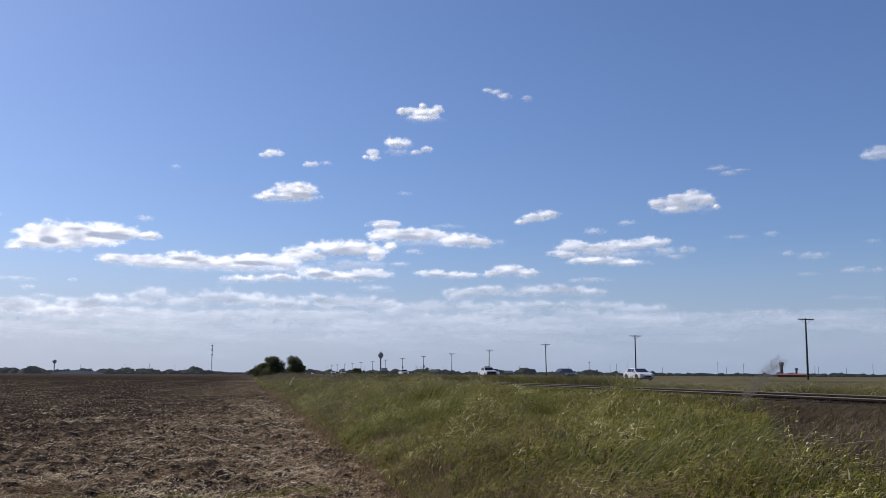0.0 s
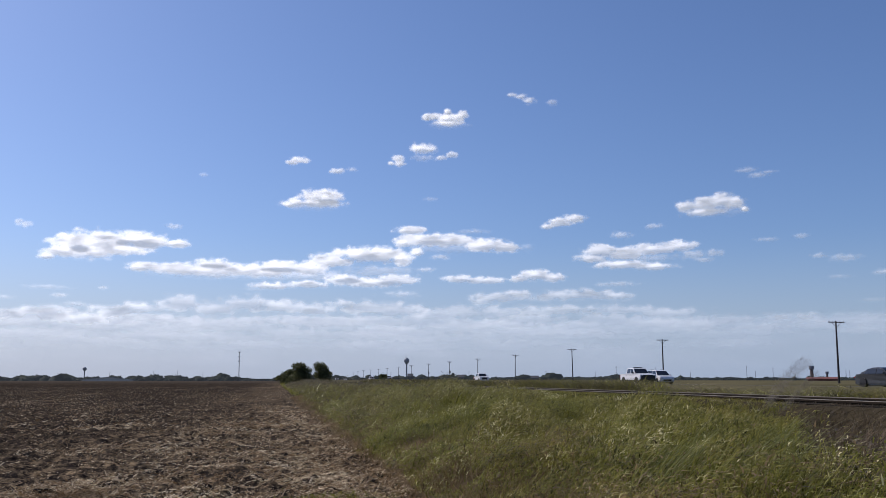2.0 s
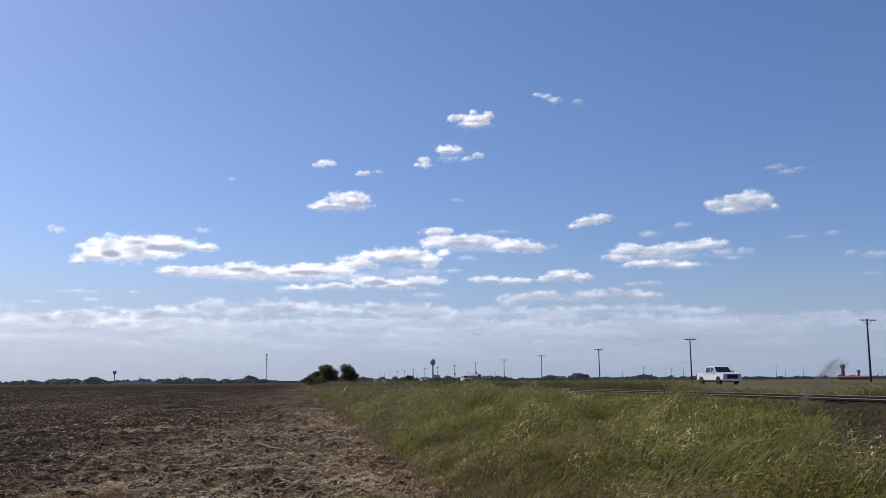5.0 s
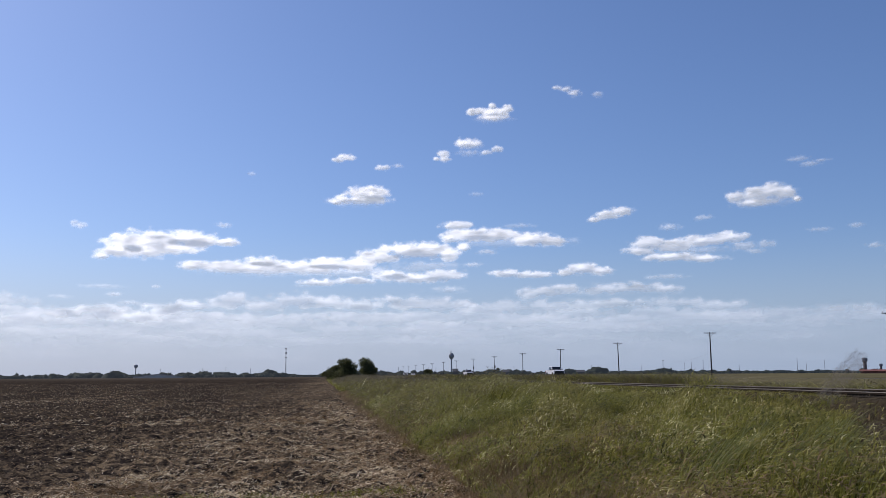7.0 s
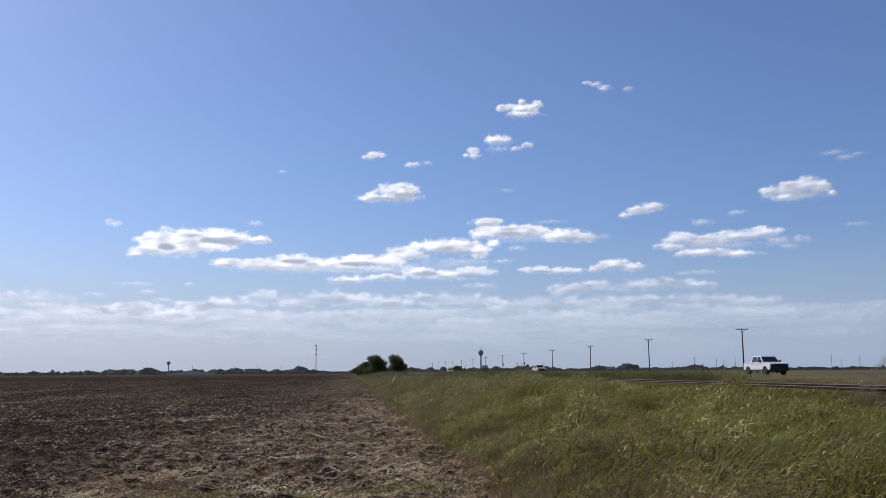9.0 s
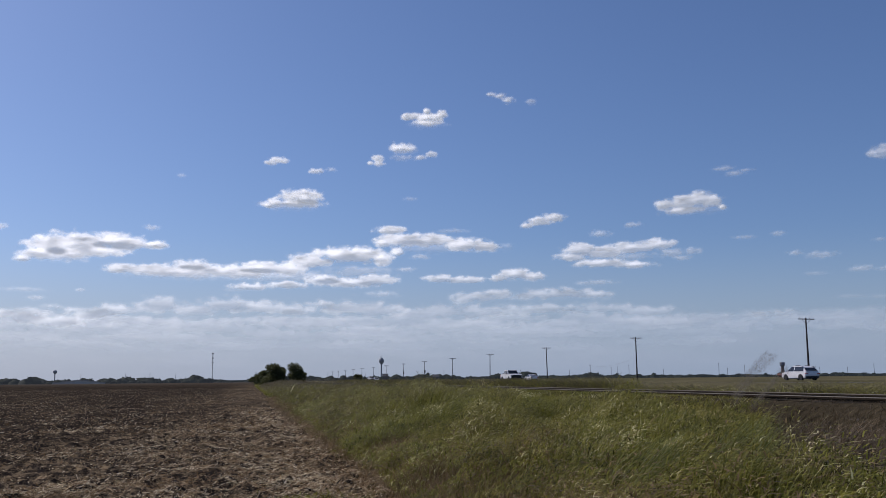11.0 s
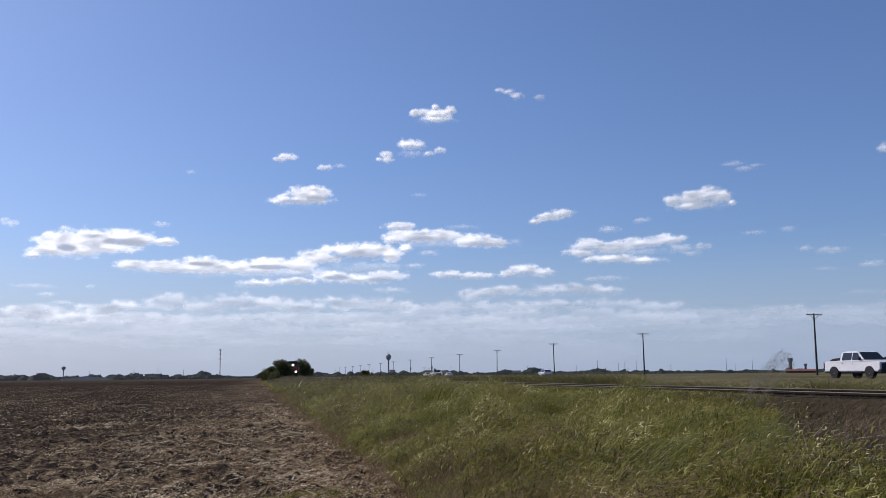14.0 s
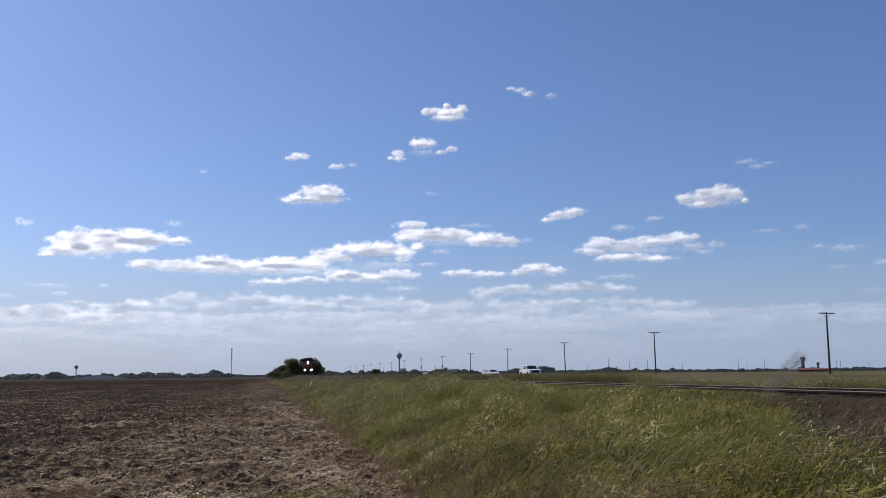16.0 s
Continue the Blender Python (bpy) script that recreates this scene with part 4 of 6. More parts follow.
    spots = [(22.9, 17), (23.3, 18), (24.0, 20), (26.1, 13), (29.4, 21), (29.9, 14), (30.9, 18), (34.9, 15), (35.1, 14), (36.6, 13), (38.0, 17), (12.3, 14), (10.9, 12), (6.8, 12), (7.3, 12),
             (4.9, 13), (-5.9, 14), (-4.4, 12), (-7.3, 13), (-9.8, 12), (17.2, 14), (20.3, 13)]
    for az, h in spots:
        d = 1380 + r.uniform(-30, 40)
        x, y = place(az, d)
        s = thing("light_mast", "thin pale mast on the horizon", "mast", "far masts", (x, y, 0.5))
        bm = bmesh.new()
        tube(bm, (0, 0, 0), (0, 0, h), 0.32, 0.2, 6)
        part("shaft", bm, MAST_STEEL, s)
        bm = bmesh.new()
        box(bm, -0.6, 0.6, -0.2, 0.2, h - 0.35, h + 0.05, 0.05)
        part("head", bm, MAST_STEEL, s)


build_poles()
build_service_line()
build_landmarks()


# ---- vehicles ----
def skin(bm, prof, half, bevel=0.05):
    """A body from a side outline (y, z) and its half width at each height."""
    left = [bm.verts.new((-half(z, y), y, z)) for y, z in prof]
    right = [bm.verts.new((half(z, y), y, z)) for y, z in prof]
    n = len(prof)
    for i in range(n):
        j = (i + 1) % n
        bm.faces.new((left[i], left[j], right[j], right[i]))
    a, b = bm.faces.new(left[::-1]), bm.faces.new(right)
    if bevel:
        bmesh.ops.bevel(bm, geom=list({e for f in (a, b) for e in f.edges}), offset=bevel, segments=2, affect="EDGES")


def wheel_on(v, x, y, r, w):
    bm = bmesh.new()
    s = 1 if x > 0 else -1
    prof = [(r * 0.62, -w / 2), (r * 0.9, -w / 2), (r, -w * 0.32), (r, w * 0.32), (r * 0.9, w / 2), (r * 0.62, w / 2)]
    spun(bm, prof, 20)
    bmesh.ops.rotate(bm, verts=bm.verts, cent=(0, 0, 0), matrix=Matrix.Rotation(math.pi / 2, 3, "Y"))
    wh = part("wheel", bm, TYRE, v, smooth=False)
    wh.matrix_basis = pose(x, y, r)
    bm = bmesh.new()
    spun(bm, [(r * 0.60, w * 0.30), (r * 0.60, w * 0.42), (r * 0.52, w * 0.44), (r * 0.42, w * 0.36), (r * 0.2, w * 0.40), (r * 0.08, w * 0.46)], 16)
    bmesh.ops.rotate(bm, verts=bm.verts, cent=(0, 0, 0), matrix=Matrix.Rotation(s * math.pi / 2, 3, "Y"))
    bmesh.ops.translate(bm, verts=bm.verts, vec=(s * w * 0.06, 0, 0))
    part("rim", bm, ALLOY, wh, "grey alloy rim")


def arch(v, x, y, r):
    s = 1 if x > 0 else -1
    bm = bmesh.new()
    n = 12
    pts = [(y + (r + 0.045) * math.cos(math.pi * i / n), r + (r + 0.045) * math.sin(math.pi * i / n)) for i in range(n + 1)]
    loft(bm, [[(xx, a, b) for a, b in pts] for xx in (s * (abs(x) - 0.12), s * (abs(x) + 0.125))])
    part("wheel_arch", bm, BLACK, v, "dark wheel arch")


def pane(v, pts, name="window"):
    """A thin tinted pane over four corners."""
    bm = bmesh.new()
    f = bm.faces.new([bm.verts.new(p) for p in pts])
    bm.normal_update()
    n = f.normal.copy()
    bmesh.ops.solidify(bm, geom=[f], thickness=0.012)
    part(name, bm, GLASS_DARK, v, "dark tinted glass")


def pickup(paint, label, lifted=0.0, dark_front=False, bar=False, load=False):
    v = thing("pickup_truck", label, "pickup truck", "traffic on the highway")
    L, W, r = 5.95, 1.0, 0.40 + lifted * 0.3
    zb = 0.46 + lifted
    half = lambda z, y=0.0: W - 0.03 * max(0.0, (zb + 0.25 - z)) - 0.10 * max(0.0, z - zb - 0.45) - 0.05 * max(0.0, (abs(y) - 2.35) / 0.6) ** 2
    belt = zb + 0.66
    bm = bmesh.new()
    # hood, cab base and box sides in one outline, with the box floor sunk
    skin(bm, [(-2.92, zb), (2.72, zb - 0.02), (2.93, zb + 0.12), (2.96, zb + 0.46), (2.88, zb + 0.60), (2.62, zb + 0.68), (2.0, belt + 0.07), (1.25, belt + 0.11), (-0.72, belt + 0.06), (-0.78, belt + 0.04), (-2.92, belt + 0.04), (-2.96, zb + 0.3)], half)
    part("body", bm, paint, v)
    bm = bmesh.new()
    box(bm, -0.84, 0.84, -2.84, -1.30, belt - 0.02, belt + 0.046)
    part("bed_floor", bm, BLACK, v, "dark open load bed")
    roof = belt + 0.72
    cab = [(1.36, belt), (0.60, roof - 0.08), (0.42, roof - 0.03), (0.1, roof), (-0.8, roof - 0.01), (-1.08, roof - 0.05), (-1.18, roof - 0.12), (-1.26, belt)]
    wide = lambda z, y=0.0: 0.93 - 0.24 * max(0.0, z - belt)
    bm = bmesh.new()
    skin(bm, cab, wide, 0.06)
    part("cab", bm, paint, v)
    t = lambda z, s: s * (wide(z) + 0.006)
    lo, hi = belt + 0.10, roof - 0.12
    pane(v, [(-0.80, 1.27, belt + 0.115), (0.80, 1.27, belt + 0.115), (0.70, 0.645, roof - 0.09), (-0.70, 0.645, roof - 0.09)], "windshield")
    pane(v, [(-0.70, -1.265, lo), (0.70, -1.265, lo), (0.62, -1.22, hi), (-0.62, -1.22, hi)], "rear_window")
    for s in (-1, 1):
        pane(v, [(t(lo, s), 1.06, lo), (t(lo, s), 0.12, lo), (t(hi, s), 0.12, hi), (t(hi, s), 0.58, hi)])
        pane(v, [(t(lo, s), 0.02, lo), (t(lo, s), -0.98, lo), (t(hi, s), -0.92, hi), (t(hi, s), 0.02, hi)])
        bm = bmesh.new()
        box(bm, s * 1.02 - 0.10, s * 1.02 + 0.10, 0.98, 1.10, belt + 0.08, belt + 0.30, 0.03)
        part("mirror", bm, BLACK if dark_front else paint, v)
        for y in (0.16, -0.94):
            bm = bmesh.new()
            box(bm, s * (half(belt - 0.1)) - 0.015, s * half(belt - 0.1) + 0.025, y, y + 0.16, belt - 0.12, belt - 0.085, 0.008)
            part("door_handle", bm, CHROME, v)
        bm = bmesh.new()
        box(bm, s * 0.98 - 0.06, s * 0.98 + 0.06, -1.0, 1.25, zb - 0.10, zb - 0.02, 0.02)
        part("side_step", bm, BLACK, v)
        bm = bmesh.new()
        box(bm, s * 0.74 - 0.18, s * 0.74 + 0.18, 2.86, 2.962, zb + 0.34, zb + 0.56, 0.03)
        part("headlight", bm, LENS, v)
        bm = bmesh.new()
        box(bm, s * 0.90 - 0.08, s * 0.90 + 0.08, -2.985, -2.90, zb + 0.22, zb + 0.60, 0.02)
        part("tail_light", bm, TAIL, v)
        for y in (1.92, -1.80):
            arch(v, s * 0.90, y, r)
            wheel_on(v, s * 0.87, y, r, 0.28)
    bm = bmesh.new()
    box(bm, -0.58, 0.58, 2.88, 2.975, zb + 0.14, zb + 0.56, 0.03)
    part("grille", bm, BLACK, v, "black grille")
    # black plate added to give the front its deep shade
    if dark_front:
        bm = bmesh.new()
        box(bm, -0.90, 0.90, 2.82, 2.985, zb + 0.02, zb + 0.58, 0.07)
        part("shaded_front", bm, BLACK, v, "black plate for the shaded front")
    bm = bmesh.new()
    box(bm, -0.97, 0.97, 2.80, 3.06, zb - 0.10, zb + 0.12, 0.05)
    part("bumper", bm, BLACK if dark_front else CHROME, v)
    bm = bmesh.new()
    box(bm, -0.95, 0.95, -3.08, -2.90, zb - 0.08, zb + 0.10, 0.04)
    part("bumper", bm, CHROME, v)
    bm = bmesh.new()
    box(bm, -0.80, 0.80, -2.7, 2.6, zb - 0.16, zb + 0.02, 0.03)
    part("chassis", bm, BLACK, v)
    if load:
        bm = bmesh.new()
        loft(bm, [[(-w, y, belt + 0.03), (w, y, belt + 0.03), (w, y, z - 0.05), (w - 0.08, y, z), (-w + 0.08, y, z), (-w, y, z - 0.05)] for y, w, z in ((-2.6, 0.70, belt + 0.16), (-2.3, 0.74, belt + 0.24), (-1.4, 0.76, belt + 0.30))])
        part("toolbox", bm, BLACK, v, "dark toolbox in the load bed")
    if bar:
        bm = bmesh.new()
        box(bm, -0.55, 0.55, 0.05, 0.20, roof + 0.01, roof + 0.09, 0.03)
        part("roof_light_bar", bm, BLACK, v)
    return v


def car(paint, label, suv=False):
    v = thing("suv" if suv else "sedan", label, "car", "traffic on the highway")
    r = 0.36 if suv else 0.33
    zb = 0.30 if suv else 0.22
    belt = 1.02 if suv else 0.90
    roof = 1.70 if suv else 1.40
    W = 0.93
    half = lambda z, y=0.0: W - 0.12 * max(0.0, zb + 0.2 - z) - 0.08 * max(0.0, z - zb - 0.45) - 0.05 * max(0.0, (abs(y) - 1.75) / 0.65) ** 2
    bm = bmesh.new()
    if suv:
        out = [(-2.25, zb + 0.12), (-2.1, zb), (2.1, zb), (2.3, zb + 0.15), (2.34, zb + 0.42), (2.2, belt - 0.10), (1.15, belt + 0.05), (-2.15, belt + 0.06), (-2.3, belt - 0.05), (-2.32, zb + 0.35)]
        cab = [(1.3, belt), (0.5, roof - 0.08), (0.0, roof), (-1.0, roof - 0.03), (-1.7, roof - 0.20), (-2.22, belt + 0.04)]
    else:
        out = [(-2.35, zb + 0.15), (-2.2, zb), (2.2, zb), (2.4, zb + 0.12), (2.44, zb + 0.35), (2.25, belt - 0.18), (1.05, belt + 0.02), (-1.6, belt + 0.06), (-2.3, belt + 0.02), (-2.42, zb + 0.45)]
        cab = [(1.15, belt - 0.02), (0.25, roof - 0.03), (-0.1, roof), (-0.7, roof - 0.02), (-1.1, roof - 0.12), (-1.95, belt + 0.03)]
    skin(bm, out, half, 0.07)
    part("body", bm, paint, v)
    wide = lambda z, y=0.0: 0.86 - 0.34 * max(0.0, z - belt)
    bm = bmesh.new()
    skin(bm, cab, wide, 0.06)
    part("cabin", bm, paint, v)
    lo, hi = belt + 0.06, roof - 0.10
    t = lambda z, s: s * (wide(z) + 0.006)
    f0, f1 = cab[0], cab[1]
    pane(v, [(-0.78, f0[0] - 0.04, f0[1] + 0.08), (0.78, f0[0] - 0.04, f0[1] + 0.08), (0.62, f1[0] + 0.075, f1[1] - 0.04), (-0.62, f1[0] + 0.075, f1[1] - 0.04)], "windshield")
    b0, b1 = cab[-1], cab[-2]
    pane(v, [(-0.74, b0[0] + 0.02, b0[1] + 0.09), (0.74, b0[0] + 0.02, b0[1] + 0.09), (0.60, b1[0] - 0.035, b1[1] - 0.02), (-0.60, b1[0] - 0.035, b1[1] - 0.02)], "rear_window")
    for s in (-1, 1):
        pane(v, [(t(lo, s), f0[0] - 0.22, lo), (t(lo, s), -0.05, lo), (t(hi, s), -0.05, hi), (t(hi, s), f1[0] + 0.02, hi)])
        pane(v, [(t(lo, s), -0.13, lo), (t(lo, s), b0[0] + (0.35 if suv else 0.62), lo), (t(hi, s), b1[0] + 0.02, hi), (t(hi, s), -0.13, hi)])
        bm = bmesh.new()
        box(bm, s * 0.98 - 0.09, s * 0.98 + 0.09, f0[0] - 0.32, f0[0] - 0.20, belt + 0.03, belt + 0.18, 0.03)
        part("mirror", bm, paint, v)
        bm = bmesh.new()
        box(bm, s * 0.68 - 0.18, s * 0.68 + 0.18, out[4][0] - 0.16, out[4][0] + 0.004, zb + 0.36, zb + 0.50, 0.03)
        part("headlight", bm, LENS, v)
        bm = bmesh.new()
        box(bm, s * 0.70 - 0.18, s * 0.70 + 0.18, out[-1][0] - 0.012, out[-1][0] + 0.14, zb + 0.42, zb + 0.56, 0.03)
        part("tail_light", bm, TAIL, v)
        for y in (1.42, -1.40):
            arch(v, s * 0.84, y, r)
            wheel_on(v, s * 0.82, y, r, 0.22)
        if suv:
            bm = bmesh.new()
            box(bm, s * 0.58 - 0.02, s * 0.58 + 0.02, -1.0, -0.1, roof - 0.02, roof + 0.035, 0.01)
            part("roof_rail", bm, BLACK, v)
    bm = bmesh.new()
    box(bm, -0.5, 0.5, out[4][0] - 0.12, out[4][0] + 0.008, zb + 0.10, zb + 0.32, 0.03)
    part("grille", bm, BLACK, v, "black grille")
    bm = bmesh.new()
    box(bm, -0.80, 0.80, -2.1, 2.1, zb - 0.07, zb + 0.05, 0.03)
    part("chassis", bm, BLACK, v)
    bm = bmesh.new()
    box(bm, -0.82, 0.82, out[-1][0] - 0.02, out[-1][0] + 0.2, zb + 0.02, zb + 0.22, 0.04)
    part("bumper", bm, BLACK, v)
    return v


# ---- locomotive ----
def build_locomotive():
    """The nose end looks towards -y; the origin lies on the rails under the coupler."""
    v = thing("locomotive", "dark red diesel freight locomotive with three lit headlights", "locomotive")
    bm = bmesh.new()
    box(bm, -1.55, 1.55, 0.7, 21.5, 1.15, 1.55, 0.04)
    part("frame", bm, LOCO_DARK, v)
    bm = bmesh.new()
    loft(bm, [[(-1.45, y0, 0.25), (1.45, y0, 0.25), (1.5, y1, 1.15), (-1.5, y1, 1.15)] for y0, y1 in ((0.25, 0.55), (0.9, 0.9))])
    part("snow_plow", bm, LOCO_DARK, v)
    bm = bmesh.new()
    box(bm, -0.14, 0.14, -0.15, 0.7, 0.85, 1.12, 0.04)
    part("coupler", bm, LOCO_DARK, v)
    bm = bmesh.new()
    loft(bm, [[(-w, y, 1.5), (w, y, 1.5), (w, y, z - 0.2), (w - 0.25, y, z), (-w + 0.25, y, z), (-w, y, z - 0.2)] for y, w, z in ((1.1, 0.82, 2.75), (1.3, 1.05, 3.0), (3.0, 1.15, 3.12))])
    part("nose", bm, LOCO_RED, v)
    bm = bmesh.new()
    loft(bm, [[(-1.55, y, 1.5), (1.55, y, 1.5), (1.55, y, 3.9), (1.05, y, 4.62), (-1.05, y, 4.62), (-1.55, y, 3.9)] for y in (2.9, 5.6)])
    cab = part("cab", bm, LOCO_RED, v)
    bm = bmesh.new()
    loft(bm, [[(-1.58, y, 3.92), (-1.58, y, 3.86), (1.58, y, 3.86), (1.58, y, 3.92), (1.08, y, 4.68), (-1.08, y, 4.68)] for y in (2.75, 5.7)])
    part("cab_roof", bm, LOCO_DARK, v)
    for x in (-0.95, 0.95):
        bm = bmesh.new()
        box(bm, x - 0.42, x + 0.42, 2.86, 2.90, 3.12, 3.74, 0.02)
        part("windshield", bm, GLASS_DARK, v)
    for s in (-1, 1):
        for y in (3.3, 4.5):
            bm = bmesh.new()
            box(bm, s * 1.555 - 0.01, s * 1.555 + 0.01, y, y + 0.8, 3.05, 3.75, 0.005)
            part("side_window", bm, GLASS_DARK, v)
        bm = bmesh.new()
        box(bm, s * 1.28 - 0.28, s * 1.28 + 0.28, 2.80, 2.9, 4.0, 4.22, 0.02)
        part("number_board", bm, BLACK, v)
        bm = bmesh.new()
        tube(bm, (s * 1.45, 0.75, 1.5), (s * 1.45, 0.75, 2.6), 0.025, 0.025, 6)
        tube(bm, (s * 1.45, 0.75, 2.6), (s * 0.5, 0.75, 2.6), 0.025, 0.025, 6)
        part("handrail", bm, LOCO_DARK, v)
        bm = bmesh.new()
        spun(bm, [(0.20, 0), (0.20, 0.18), (0.15, 0.2)], 14)
        bmesh.ops.rotate(bm, verts=bm.verts, cent=(0, 0, 0), matrix=Matrix.Rotation(math.pi / 2, 3, "X"))
        bmesh.ops.translate(bm, verts=bm.verts, vec=(s * 0.82, 0.72, 1.72))
        d = part("ditch_light", bm, LOCO_DARK, v)
        bm = bmesh.new()
        spun(bm, [(0.17, 0), (0.15, 0.05), (0.05, 0.07)], 14)
        bmesh.ops.rotate(bm, verts=bm.verts, cent=(0, 0, 0), matrix=Matrix.Rotation(math.pi / 2, 3, "X"))
        bmesh.ops.translate(bm, verts=bm.verts, vec=(s * 0.82, 0.515, 1.72))
        part("bulb", bm, HEADLIGHT, d, "lit warm white lamp")
    bm = bmesh.new()
    box(bm, -0.42, 0.42, 2.66, 2.9, 3.32, 3.78, 0.05)
    h = part("headlight", bm, LOCO_DARK, v)
    bm = bmesh.new()
    spun(bm, [(0.21, 0), (0.18, 0.05), (0.06, 0.07)], 14)
    bmesh.ops.rotate(bm, verts=bm.verts, cent=(0, 0, 0), matrix=Matrix.Rotation(math.pi / 2, 3, "X"))
    bmesh.ops.translate(bm, verts=bm.verts, vec=(0.0, 2.655, 3.55))
    part("bulb", bm, HEADLIGHT, h, "lit warm white lamp")
    bm = bmesh.new()
    loft(bm, [[(-0.9, y, 1.5), (0.9, y, 1.5), (0.9, y, 4.2), (0.6, y, 4.5), (-0.6, y, 4.5), (-0.9, y, 4.2)] for y in (5.6, 19.0)])
    part("long_hood", bm, LOCO_RED, v)
    bm = bmesh.new()
    loft(bm, [[(-1.5, y, 3.3), (1.5, y, 3.3), (1.5, y, 4.5), (1.2, y, 4.75), (-1.2, y, 4.75), (-1.5, y, 4.5)] for y in (17.0, 20.6)])
    part("radiator_housing", bm, LOCO_DARK, v)
    bm = bmesh.new()
    box(bm, -1.3, 1.3, 8.5, 13.5, 0.35, 1.2, 0.12)
    part("fuel_tank", bm, LOCO_DARK, v)
    for y0 in (2.6, 15.4):
        bm = bmesh.new()
        for s in (-1, 1):
            box(bm, s * 1.05 - 0.1, s * 1.05 + 0.1, y0, y0 + 4.2, 0.45, 0.95, 0.05)
        bogie = part("bogie", bm, LOCO_DARK, v)
        for i in range(3):
            bm = bmesh.new()
            tube(bm, (-0.80, y0 + 0.4 + 1.7 * i, 0.53), (-0.68, y0 + 0.4 + 1.7 * i, 0.53), 0.53, 0.53, 20)
            tube(bm, (0.68, y0 + 0.4 + 1.7 * i, 0.53), (0.80, y0 + 0.4 + 1.7 * i, 0.53), 0.53, 0.53, 20)
            tube(bm, (-0.7, y0 + 0.4 + 1.7 * i, 0.53), (0.7, y0 + 0.4 + 1.7 * i, 0.53), 0.09, 0.09, 10)
            part("wheelset", bm, STEEL, bogie)
    return v


# ---- clouds ----
DRIFTS = []
PUFFY, LONG = "white puffy fair-weather cloud", "long flat-based white cloud with grey hollows"
WISP, BANK = "thin ragged wisp of white cloud", "flat grey-white bank of a layered cloud deck"


def soften(f, times):
    for _ in range(times):
        f = np.pad(f, 1, mode="edge")
        f = (f[:-2, 1:-1] + f[2:, 1:-1] + f[1:-1, :-2] + f[1:-1, 2:] + 2 * f[1:-1, 1:-1]) / 6
    return f


def heap(lobes, u, w, sharp):
    """How deep a place lies in a heap of lobes (u, w, half width, half height), flatter below than above."""
    total = np.zeros(u.shape)
    for cu, cw, ru, rw in lobes:
        q = 1 - np.sqrt(((u - cu) / ru) ** 2 + ((w - cw) / np.where(w < cw, rw * 0.86, rw)) ** 2)
        total += np.exp(sharp * np.maximum(q, -3))
    return np.log(total + 1e-9) / sharp


